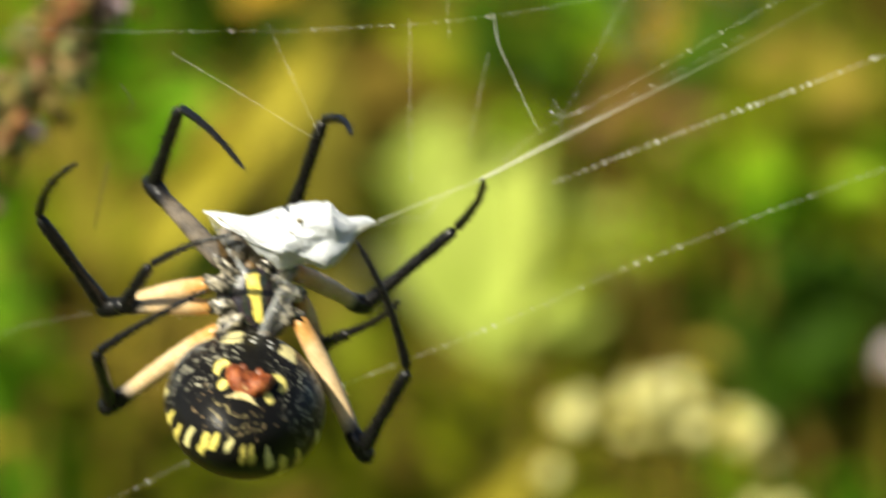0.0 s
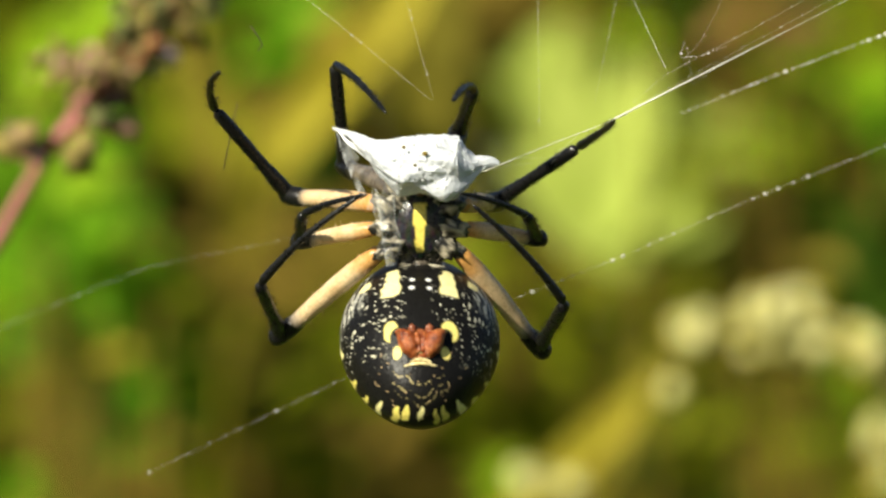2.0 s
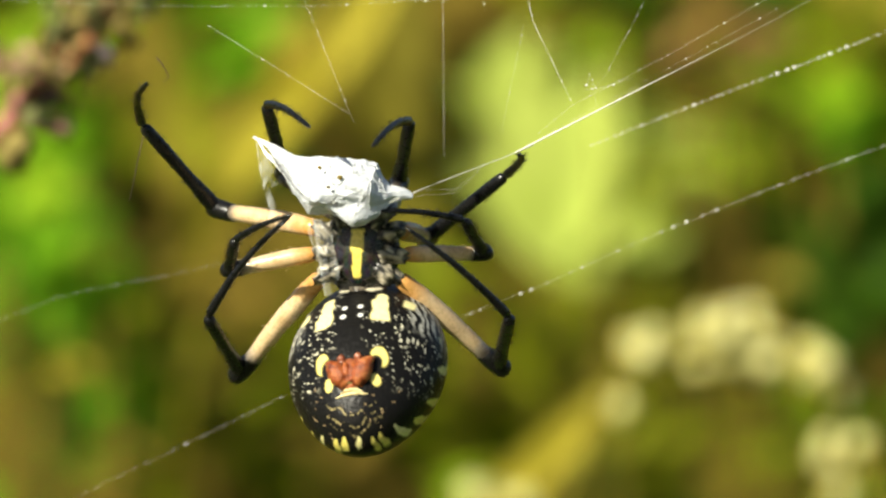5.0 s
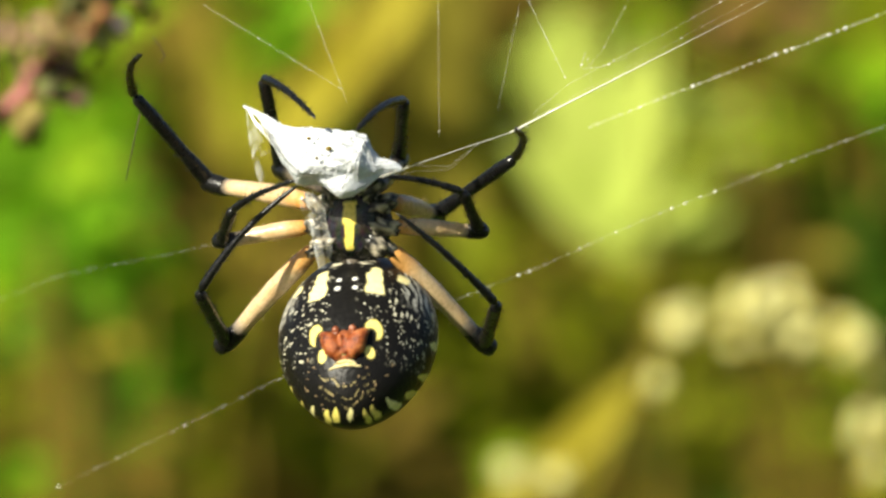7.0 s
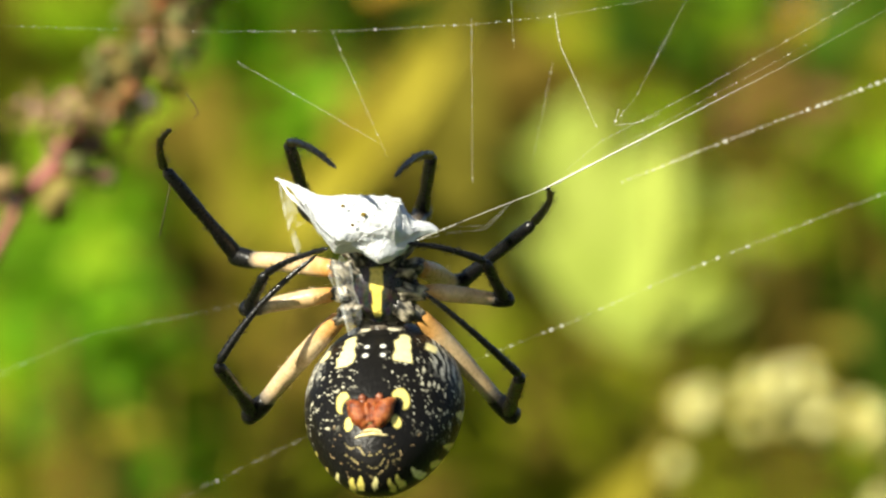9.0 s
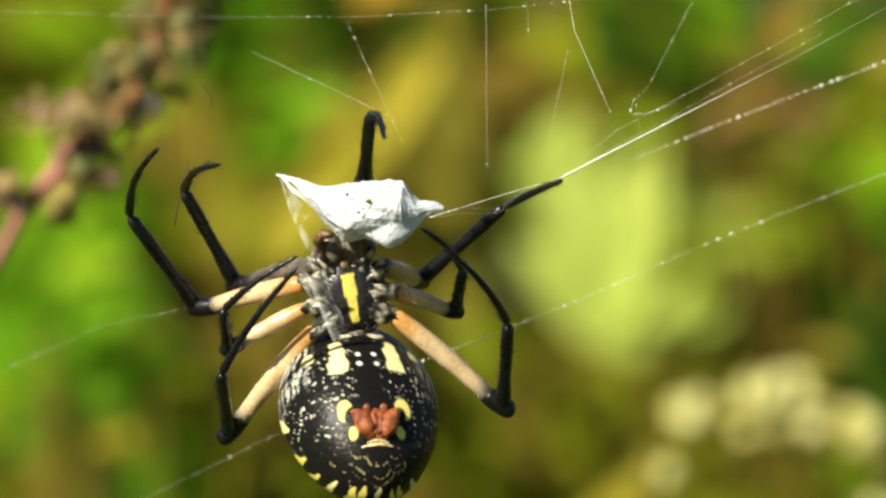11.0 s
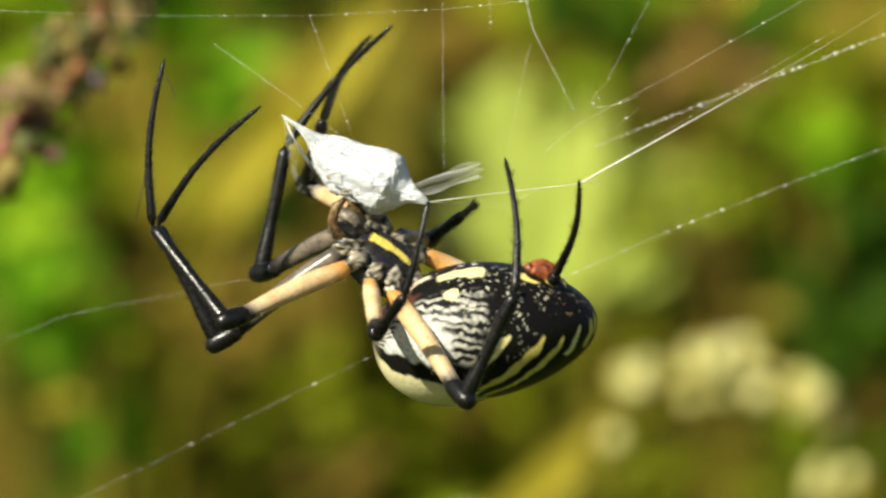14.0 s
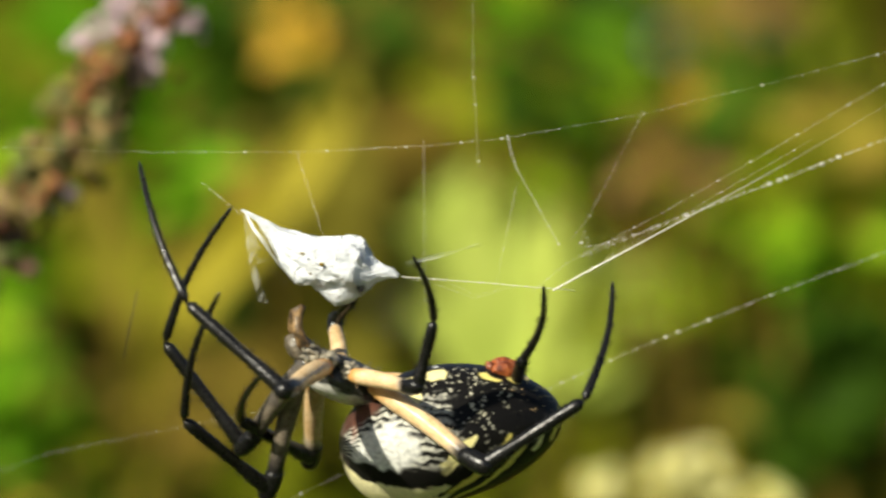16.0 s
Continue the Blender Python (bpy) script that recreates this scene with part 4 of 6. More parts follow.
for i, (key, lens) in enumerate(LEG_LENGTHS.items()):
    a, b, c = (v * PX / 1000 for v in lens)
    front = key in "BE"
    short = 0.85 if key in "CG" else 1.0
    fem = limb("leg", a, [0.80 * short, 1.02 * short, 1.02 * short, 0.92 * short, 0.82 * short, 0.88 * short], femur_grey if front else femur_pale, spider, 0.02, 16, i, "dark grey and black bristly leg" if front else "pale orange and black bristly leg")
    tib = limb("tibia", b, [0.84 * short, 0.78 * short, 0.60 * short, 0.64 * short, 0.66 * short, 0.60 * short], black_cuticle, fem, 0.0, 120, i + 20)
    met = limb("metatarsus", c, [0.50 * short, 0.42 * short, 0.35 * short, 0.31 * short, 0.27 * short, 0.18], black_cuticle, fem, 0.055, 110, i + 40)
    knee_bm = bmesh.new()
    ks = [(0.84, 0.86), (0.88, 0.97), (0.94, 1.04), (0.99, 1.05), (1.03, 0.98), (1.055, 0.78), (1.07, 0.40)]
    tube(knee_bm, [Vector((0.00012 * k, 0, a * k_)) for k, (k_, _) in enumerate(ks)], [0.00098 * short * r_ for _, r_ in ks], 14)
    knee_me = mesh_of("patella", knee_bm, M_LIMB)
    pigment(knee_me, np.array([black_cuticle(0, noise.noise(v.co * 900)) for v in knee_me.vertices]))
    patella = new("patella", knee_me)
    patella.parent = fem
    legs[key] = (fem, tib, met, a, b, c)


# ---- the wrapped prey ----
M_WRAP = mottled("crumpled white silk", [(0.58, 0.61, 0.66), (0.72, 0.75, 0.79), (0.82, 0.84, 0.87)], 0.0016, 0.5, bump=0.0003, fine=6, through_light=0.12)
wrapped_prey = tagged(new("wrapped_prey"), "insect wrapped in crumpled white spider silk", "wrapped prey")


def wrap_profile(s):
    """Top and bottom of the bundle in mm above its line, s = 0 at the twisted tip and 1 at the tail."""
    keys = [(0, 0.1, -0.1), (0.1, 0.0, -0.5), (0.2, -0.1, -1.5), (0.26, -0.2, -2.7), (0.33, 0.0, -4.1), (0.45, 0.6, -4.9), (0.55, 1.3, -4.6), (0.66, 1.9, -4.6), (0.74, 1.9, -4.5), (0.80, 0.9, -4.0), (0.85, 0.3, -3.0), (0.9, 0.35, -1.5), (0.95, 0.45, -0.8), (1, 0.2, -0.3)]
    for (a, p0, q0), (b, p1, q1) in zip(keys, keys[1:]):
        if s <= b:
            k = (s - a) / (b - a)
            return p0 + (p1 - p0) * k, q0 + (q1 - q0) * k
    return 0.2, -0.2


bm = bmesh.new()
rings, n_al, n_ar = [], 90, 72
for j in range(n_al + 1):
    s = j / n_al
    top_, low_ = wrap_profile(s)
    mid_, hgt = (top_ + low_) / 2, (top_ - low_) / 2
    deep = min(hgt, 3.5) * (0.45 + 0.55 * min(1, s / 0.35))
    ring = []
    for i in range(n_ar):
        f = math.tau * i / n_ar
        p = Vector((math.cos(f), math.sin(f), s * 3.0))
        q = Vector((round(math.cos(f) * 1.7) * 0.6, round(math.sin(f) * 1.7) * 0.6, s * 5))
        pull = Vector((math.cos(f) * 2.6, math.sin(f) * 2.6, s * 2.2 + 0.5 * math.cos(f)))
        crumple = 0.34 * abs(noise.noise(p * 1.1 + Vector((3, 1, 0)))) + 0.17 * noise.noise(pull) + 0.10 * abs(noise.noise(pull * 2.3)) + 0.07 * abs(noise.noise(p * 4.5)) + 0.06 * abs(noise.noise(p * 9)) + 0.08 * noise.noise(q)
        rr = 0.80 + crumple
        ring.append(bm.verts.new(Vector(((s - 0.5) * 16.6 + 0.3 * noise.noise(p * 2), rr * deep * math.sin(f), rr * hgt * math.cos(f) + mid_)) / 1000))
    rings.append(ring)
for a, b in zip(rings, rings[1:]):
    for i in range(n_ar):
        bm.faces.new((a[i], a[(i + 1) % n_ar], b[(i + 1) % n_ar], b[i]))
bm.faces.new(rings[0][::-1])
bm.faces.new(rings[-1])
bmesh.ops.recalc_face_normals(bm, faces=bm.faces[:])
wrap = part("silk_wrap", bm, M_WRAP, wrapped_prey)
wrap.data.set_sharp_from_angle(angle=radians(55))
# loose fibres wound round the bundle
rw = random.Random(31)
bm = bmesh.new()
for _ in range(110):
    s0, f0, ds, df = rw.uniform(0.03, 0.9), rw.uniform(0, math.tau), rw.uniform(-0.35, 0.35), rw.uniform(0.5, 2.6)
    pts = []
    for i in range(9):
        j_ = min(n_al, max(0, round((s0 + ds * i / 8) * n_al)))
        i_ = round((f0 + df * i / 8) / math.tau * n_ar) % n_ar
        v_ = wrap.data.vertices[j_ * n_ar + i_]
        pts.append(v_.co + v_.normal * 0.00005)
    if all((a - b).length > 1e-5 for a, b in zip(pts, pts[1:])):
        tube(bm, pts, rw.uniform(0.00002, 0.000045), 4)
tagged(part("silk_fuzz", bm, M_SILK, wrapped_prey), kind="stuff")
# a thin fan of silk from the twisted tip to the belly of the bundle
for k in range(7):
    bm = bmesh.new()
    x1 = -4.8 + 0.55 * k
    z1 = wrap_profile(x1 / 16.6 + 0.5)[1] * 0.8
    tube(bm, [Vector(p) / 1000 for p in ((-8.1, -0.1, 0), (-6.6, -0.7, -1.0 - 0.05 * k), (x1, -2.0, z1))], [0.00003, 0.00005, 0.00003], 5)
    part("silk_strand", bm, M_SILK, wrapped_prey)
# a sheer sheet of silk stretched below the twisted tip
bm = bmesh.new()
sheet = []
for i in range(9):
    s_ = i / 8
    a_ = Vector((-8.0, -0.1, -0.1)).lerp(Vector((-4.2, -2.0, -3.2)), s_)
    b_ = Vector((-8.0, -0.1, -0.15)).lerp(Vector((-5.5, -1.6, -4.6)), s_)
    sheet.append([bm.verts.new(a_.lerp(b_, k / 4) / 1000 + Vector((0, 0.0002 * math.sin(k * 2 + i), 0))) for k in range(5)])
for p_, q_ in zip(sheet, sheet[1:]):
    for k in range(4):
        bm.faces.new((p_[k], p_[k + 1], q_[k + 1], q_[k]))
part("silk_sheet", bm, M_SHEET, wrapped_prey, "sheer torn sheet of silk")
# a narrow ribbon of drawn silk from the twisted tip towards the spider
bm = bmesh.new()
ribbon = []
for i in range(13):
    s_ = i / 12
    c_ = Vector((-8.0, -0.1, -0.1)).lerp(Vector((-2.9, -2.6, -7.2)), s_) + Vector((-0.4 * math.sin(math.pi * s_), 0, 0))
    w_ = 0.12 + 0.34 * s_
    ribbon.append([bm.verts.new((c_ + Vector((w_ * q, -0.15 * (1 - q * q), 0.2 * w_ * q))) / 1000) for q in (-1, -0.5, 0, 0.5, 1)])
for p_, q_ in zip(ribbon, ribbon[1:]):
    for k in range(4):
        bm.faces.new((p_[k], p_[k + 1], q_[k + 1], q_[k]))
part("silk_ribbon", bm, M_VEIL, wrapped_prey, "narrow ribbon of drawn silk")
for c, r in (((-1.2, -3.05, -0.5), 0.16), ((1.0, -3.2, -0.7), 0.22), ((0.3, -3.4, -2.0), 0.14)):
    bm = bmesh.new()
    blob(bm, c, r, (1.4, 0.6, 1), (0, 0, 0), 10, 0.2)
    part("dark_fleck", bm, M_BROWN, wrapped_prey, "brown fleck of the insect showing through")


# ---- the web ----
web = tagged(new("web"), "torn orb web of fine sticky silk threads", "spider web")
web.location = (0, 0, 0)


def rel(x, y, d=0.0):
    """A point of the web from its knot, in steps of 0.05615 mm right and down; d: millimetres behind."""
    k = (650 + d) / 650
    return at((x + 221) * PX * k, (291 - y) * PX * k, d)


def thread(points, r=0.028, beads=0.0, size=0.09, seed=1, name="thread", parent=web, raw=False):
    """A silk thread, thickness r and droplet size in mm, beads: mm between droplets."""
    rn = random.Random(seed)
    pts = [Vector(p) if raw else rel(*p) for p in points]
    bm = bmesh.new()
    fine = []
    for a, b in zip(pts, pts[1:]):
        n = max(2, int((b - a).length / 0.004))
        fine += [a.lerp(b, i / n) + Vector((0, 0, rn.gauss(0, 0.00003))) for i in range(n)]
    fine.append(pts[-1])
    tube(bm, fine, r * 0.6 / 1000, 5)
    if beads:
        total = sum((b - a).length for a, b in zip(pts, pts[1:]))
        s = 0.0
        while s < total:
            q = s
            for a, b in zip(pts, pts[1:]):
                ln = (b - a).length
                if q <= ln:
                    p = a.lerp(b, q / ln)
                    break
                q -= ln
            k = size * rn.choice((0.5, 0.6, 0.7, 0.8, 1.0, 1.5))
            bmesh.ops.create_icosphere(bm, subdivisions=1, radius=k / 1000, matrix=Matrix.Translation(p) @ Matrix.Diagonal((1.4, 1, 1, 1)))
            s += beads / 1000 * rn.uniform(0.5, 1.6)
    return part(name, bm, M_THREAD, parent)


M_THREAD, _tree, _b = material("wet silk thread", 0.22, 0.0, 0.8)
_b.inputs["Base Color"].default_value = (0.90, 0.88, 0.76, 1)
_b.inputs["Transmission Weight"].default_value = 0.12

thread([(-60, 50, 0), (0, 0, 0), (175, -92, 2), (405, -222, 10), (900, -500, 40)], 0.015, 1.6, 0.07, 1)
outer_a = thread([(40, 84, 26), (165, 34, 24), (325, -28, 22), (413, -60, 22), (1000, -290, 22)], 0.020, 0.75, 0.13, 2)
outer_b = thread([(-338, 445, 20), (-55, 334, 22), (155, 240, 23), (413, 138, 24), (1000, -80, 24)], 0.016, 1.2, 0.11, 3)
outer_c = thread([(-900, 720, 34), (-628, 588, 26), (-338, 445, 20)], 0.010, 2.2, 0.09, 15)
thread([(-1255, 490, 105), (-905, 340, 30), (-635, 285, 24), (-470, 250, 6)], 0.009, 2.0, 0.06, 4)
top_line = thread([(-1700, -250, 20), (-1135, -195, 14), (-765, -182, 12), (-455, -182, 9), (-230, -193, 5), (-83, -208, 4), (160, -250, 6), (413, -312, 10), (900, -440, 16)], 0.009, 2.0, 0.075, 5)
stay = thread([(0, 0, 0), (0.00357, 0, -0.0006), (0.01294, 0, 0)], 0.024, 0.35, 0.055, 6, raw=True)
hanging = thread([(-230, -202, 5), (-229, -40, 5), (-228, 90, 4)], 0.014, 1.1, 0.045, 7)
slant = thread([(160, -254, 6), (60, -62, 5), (30, -28, 4)], 0.010, 1.4, 0.045, 8)
thread([(-85, -142, 8), (-125, 50, 8)], 0.012, 1.6, 0.04, 9)
# two threads that hang from above and are drawn up by a front foot, built along +x from their top
drawn_a = thread([(0, 0, 0), (0.0145, 0, 0)], 0.012, 1.3, 0.05, 10, raw=True)
drawn_b = thread([(0, 0, 0), (0.0175, 0, 0)], 0.013, 1.1, 0.055, 11, raw=True)
thread([(-165, -600, 8), (-165, -352, 6), (-155, -165, 5)], 0.012, 2.0, 0.06, 12)
thread([(30, -55, 0), (22, -28, 0), (62, -32, 0), (105, -48, 1)], 0.02, 0.8, 0.08, 13)
thread([(35, -45, 1), (45, 20, 2), (110, -30, 2)], 0.012, 2.5, 0.09, 14)
M_TWIG = mottled("dark dry fibre", [(0.03, 0.02, 0.01), (0.08, 0.05, 0.02)], 0.002, 0.8)
for pts in ([(-735, -85, 8), (-722, -68, 8), (-713, -50, 8), (-722, -40, 8)], [(-757, 50, 8), (-768, 100, 8), (-782, 170, 8)]):
    bm = bmesh.new()
    tube(bm, [rel(*p) for p in pts], 0.00006, 5)
    part("dry_fibre", bm, M_TWIG, web, "dark dry fibre caught in the web")
# the two lines that swing with the prey, built along +x from the foot that holds them
bm = bmesh.new()
tube(bm, [(-0.0004, 0, 0), (0.006, 0, 0), (0.0125, 0, 0), (0.018, 0, 0), (0.026, 0.001, 0), (0.036, 0.002, 0.0003), (0.05, 0.004, 0.001)], [0.00009, 0.00008, 0.00006, 0.000032, 0.000012, 0.000006, 0.000003], 6)
strand = part("anchor_line", bm, M_THREAD, web, "bright drawn bundle of silk")
fine_line = thread([(0, 0, 0.0001), (0.012, 0, 0.0004), (0.0295, 0, 0.0009)], 0.008, 1.8, 0.06, 22, "fine_line", strand, True)
link = thread([(-0.0018, 0, 0), (0.0155, 0, 0)], 0.055, 1.6, 0.07, 21, "prey_line", web, True)
for k in range(2):
    wisp = thread([(0.004, 0.0002 * k, 0.0), (0.008, 0.0, 0.0012 + 0.0004 * k), (0.0115, 0.0, 0.0006 * k), (0.0155, 0, 0)], 0.012, 0, 0, 30 + k, "silk_wisp", link, True)


# ---- movement ----
BODY, STANCE, BUNDLE, FOOT, SWAY, TWIST, DRAWN, BAND, STEM, TOP = {}, {}, {}, {}, {}, {}, {}, {}, {}, {}


def body(t, centre, head, belly, tail, under):
    BODY[t] = [*centre, *head, *belly, *tail, *under]


def stance(t, leg, knee, ankle, tip):
    STANCE.setdefault(leg, {})[t] = [*knee, *ankle, *tip]


def bundle(t, spike_end, tail_end):
    BUNDLE[t] = [*spike_end, *tail_end]


def sway(t, y):
    SWAY[t] = [y]


def twist(t, degrees):
    TWIST[t] = [degrees]


def band(t, wide_end, narrow_end):
    BAND[t] = [*wide_end, *narrow_end]


def stem_sway(t, x, y):
    STEM[t] = [x, y]


def top_sway(t, x, y):
    TOP[t] = [x, y]


def drawn(t, x, y):
    DRAWN[t] = [x, y]


def foot(t, x, y, far):
    FOOT[t] = [x, y, far]


def glide(table, t):
    """Monotone cubic between the rows of a table."""
    ts = sorted(table)
    if t <= ts[0]:
        return np.array(table[ts[0]])
    if t >= ts[-1]:
        return np.array(table[ts[-1]])
    k = max(i for i in range(len(ts) - 1) if ts[i] <= t)

    def slope(i):
        if i in (0, len(ts) - 1):
            return np.zeros(len(table[ts[0]]))
        h0, h1 = ts[i] - ts[i - 1], ts[i + 1] - ts[i]
        a = (np.array(table[ts[i]]) - np.array(table[ts[i - 1]])) / h0
        b = (np.array(table[ts[i + 1]]) - np.array(table[ts[i]])) / h1
        w0, w1 = 2 * h1 + h0, h1 + 2 * h0
        with np.errstate(divide="ignore", invalid="ignore"):
            m = (w0 + w1) / (w0 / a + w1 / b)
        return np.where(a * b > 0, m, 0.0)

    h = ts[k + 1] - ts[k]
    s = (t - ts[k]) / h
    p, q = np.array(table[ts[k]]), np.array(table[ts[k + 1]])
    return (2 * s**3 - 3 * s * s + 1) * p + (s**3 - 2 * s * s + s) * h * slope(k) + (3 * s * s - 2 * s**3) * q + (s**3 - s * s) * h * slope(k + 1)


def frame_of(x, y, z, origin):
    m = Matrix.Identity(4)
    for i, v in enumerate((x, y, z)):
        m.col[i][:3] = v
    m.translation = origin
    return m


def facing(z_axis, minus_y, origin):
    """A pose from its up axis and the way its front (-y) looks."""
    z = Vector(z_axis).normalized()
    y = -Vector(minus_y)
    y = (y - z * y.dot(z)).normalized()
    return frame_of(y.cross(z), y, z, origin)


def along_pose(a, b, out):
    """A pose at a whose +z points to b and whose +x leans outwards."""
    z = (b - a).normalized()
    x = out - z * out.dot(z)
    x = x.normalized() if x.length > 1e-6 else z.orthogonal().normalized()
    return frame_of(x, z.cross(x), z, a)


def mm(v):
    return at(v[0], v[2], v[1])


def tables():
    body(0, (-15.72, 0.00, -0.22), (-0.168, 0.098, 0.981), (0.000, -0.995, 0.100), (-0.150, -0.900, -0.400), (0.247, -0.326, 0.913))
    stance(0, "A", (-30.62, 9.53, -1.35), (-37.36, 2.54, 7.87), (-33.10, -12.78, 12.70))
    stance(0, "B", (-26.21, 11.84, 11.26), (-23.43, 1.21, 18.81), (-16.86, -12.77, 12.04))
    stance(0, "C", (-29.04, 0.44, -1.17), (-26.16, -4.67, 2.94), (-18.07, -8.58, 5.92))
    stance(0, "D", (-30.6, 8.21, -11.2), (-31.9, -2.68, -5.97), (-20.56, -10.31, 0.35))
    stance(0, "E", (-12.23, 15.32, 7.92), (-8.89, 6.87, 17.74), (-6.34, -9.50, 15.58))
    stance(0, "F", (-4.94, 11.84, -1.03), (4.48, 6.29, 6.84), (6.55, -9.44, 11.27))
    stance(0, "G", (-9.29, 7.27, -5.06), (-6.56, 0.81, -3.70), (-1.57, -6.53, -0.54))
    stance(0, "H", (-5.17, -0.17, -15.78), (-0.77, -7.80, -7.66), (-5.86, -13.31, 4.87))
    bundle(0, (-21.14, -5.50, 8.22), (-3.71, -5.50, 7.27))
    body(0.5, (-15.39, 0.00, 0.17), (0.000, 0.100, 0.995), (0.000, -0.995, 0.100), (-0.087, -0.918, -0.387), (0.151, -0.395, 0.906))
    stance(0.5, "A", (-29.71, 10.01, 0.31), (-36.51, 2.39, 8.94), (-32.65, -13.57, 11.79))
    stance(0.5, "B", (-24.75, 9.79, 14.84), (-19.70, -1.87, 19.01), (-12.56, -10.66, 6.64))
    stance(0.5, "C", (-28.35, 2.95, 0.49), (-26.87, -2.13, 5.29), (-21.79, -8.83, 9.62))
    stance(0.5, "D", (-29.85, 8.06, -10.52), (-30.21, -3.01, -5.74), (-19.30, -7.92, 2.83))
    stance(0.5, "E", (-10.15, 14.75, 9.28), (-9.07, 1.87, 12.70), (-9.96, -14.75, 10.93))
    stance(0.5, "F", (-3.61, 11.83, 0.34), (4.98, 4.16, 7.12), (6.45, -11.72, 11.30))
    stance(0.5, "G", (-3.49, 4.54, -2.59), (-4.76, -1.98, 0.14), (-7.97, -10.16, 3.78))
    stance(0.5, "H", (-4.85, 7.43, -13.47), (-1.29, -2.16, -7.14), (-5.70, -7.35, 5.89))
    bundle(0.5, (-18.47, -5.50, 6.10), (-3.27, -5.50, 6.77))
    body(1, (-15.78, 0.00, -0.51), (0.020, 0.099, 0.995), (0.000, -0.995, 0.100), (-0.322, -0.875, -0.355), (0.011, -0.415, 0.910))
    stance(1, "A", (-30.16, 10.01, 0.17), (-36.87, 1.32, 7.78), (-32.64, -14.67, 10.04))
    stance(1, "B", (-25.33, 11.52, 12.19), (-21.45, -0.27, 17.17), (-16.27, -11.71, 5.98))
    stance(1, "C", (-28.63, 3.29, -1.03), (-26.58, -3.02, 1.70), (-20.69, -10.42, 2.86))
    stance(1, "D", (-30.96, 7.34, -10.93), (-31.65, -0.98, -2.20), (-20.55, -0.98, 7.61))
    stance(1, "E", (-8.72, 13.58, 10.25), (-7.03, 2.41, 17.27), (-8.86, -13.69, 12.70))
    stance(1, "F", (-3.34, 11.05, -1.81), (5.68, 4.82, 5.94), (6.27, -10.64, 11.64))
    stance(1, "G", (-5.62, 5.63, -5.14), (-5.01, -0.58, -1.63), (-10.41, -5.99, 4.05))
    stance(1, "H", (-5.32, 3.63, -15.99), (-2.04, -5.10, -8.36), (-7.09, -13.18, 2.82))
    bundle(1, (-19.87, -5.50, 3.89), (-3.61, -5.50, 7.40))
    body(1.5, (-13.81, 0.00, 0.45), (0.000, 0.050, 0.999), (0.000, -0.999, 0.050), (0.044, -0.883, -0.467), (0.193, -0.451, 0.871))
    stance(1.5, "A", (-28.32, 9.90, 2.81), (-35.55, 2.65, 11.47), (-32.68, -13.33, 15.02))
    stance(1.5, "B", (-22.35, 12.46, 12.29), (-19.60, 1.11, 18.74), (-13.79, -10.00, 7.55))
    stance(1.5, "C", (-26.82, 2.84, 0.36), (-24.51, -3.67, 2.37), (-18.93, -11.22, 3.83))
    stance(1.5, "D", (-28.02, 8.47, -10.29), (-29.38, -2.52, -5.45), (-18.48, -5.81, 3.91))
    stance(1.5, "E", (-8.99, 14.08, 10.90), (-7.78, 1.39, 14.92), (-9.89, -15.15, 13.48))
    stance(1.5, "F", (-2.89, 12.43, 1.99), (4.76, 2.78, 7.07), (6.38, -13.09, 11.29))
    stance(1.5, "G", (-2.38, 5.61, -1.60), (-3.22, -0.79, 1.56), (-7.30, -8.97, 4.41))
    stance(1.5, "H", (-3.30, 7.36, -13.40), (0.35, -3.13, -8.80), (-6.92, -9.41, 2.42))
    bundle(1.5, (-21.15, -5.50, 10.03), (-4.01, -5.50, 7.25))
    body(2, (-12.24, 0.00, 1.18), (0.000, 0.000, 1.000), (0.000, -1.000, 0.000), (0.000, -0.749, -0.663), (0.000, -0.662, 0.749))
    stance(2, "A", (-25.14, 11.22, 4.12), (-32.71, 4.26, 12.80), (-31.83, -11.98, 16.08))
    stance(2, "B", (-19.59, 14.84, 7.03), (-20.73, 6.33, 17.38), (-15.55, -8.72, 12.03))
    stance(2, "C", (-24.23, 4.77, -0.48), (-23.91, -1.84, 2.29), (-17.49, -8.59, 4.16))
    stance(2, "D", (-26.08, 8.71, -9.85), (-28.22, -2.02, -4.71), (-18.04, -7.90, 4.17))
    stance(2, "E", (-8.34, 14.47, 10.47), (-6.87, 1.87, 14.71), (-9.28, -14.63, 13.15))
    stance(2, "F", (-4.52, 13.60, 3.57), (3.58, 4.48, 9.01), (6.49, -11.60, 11.30))
    stance(2, "G", (-0.19, 4.94, -0.20), (-1.51, -1.74, 2.17), (-8.34, -8.11, 4.34))
    stance(2, "H", (-0.10, 7.92, -11.27), (2.20, -2.97, -6.67), (-7.09, -9.16, 3.05))
    bundle(2, (-21.21, -5.50, 10.88), (-4.12, -5.50, 7.26))
    body(2.5, (-11.90, 0.00, 0.73), (0.000, 0.000, 1.000), (-0.050, -0.999, 0.000), (-0.080, -0.709, -0.701), (0.014, -0.704, 0.710))
    stance(2.5, "A", (-24.88, 11.35, 3.94), (-32.62, 4.95, 12.92), (-31.60, -11.40, 15.67))
    stance(2.5, "B", (-19.34, 15.01, 5.99), (-20.86, 7.71, 17.25), (-15.42, -7.12, 11.52))
    stance(2.5, "C", (-23.85, 5.06, -0.94), (-24.07, -1.66, 1.56), (-17.08, -7.73, 3.74))
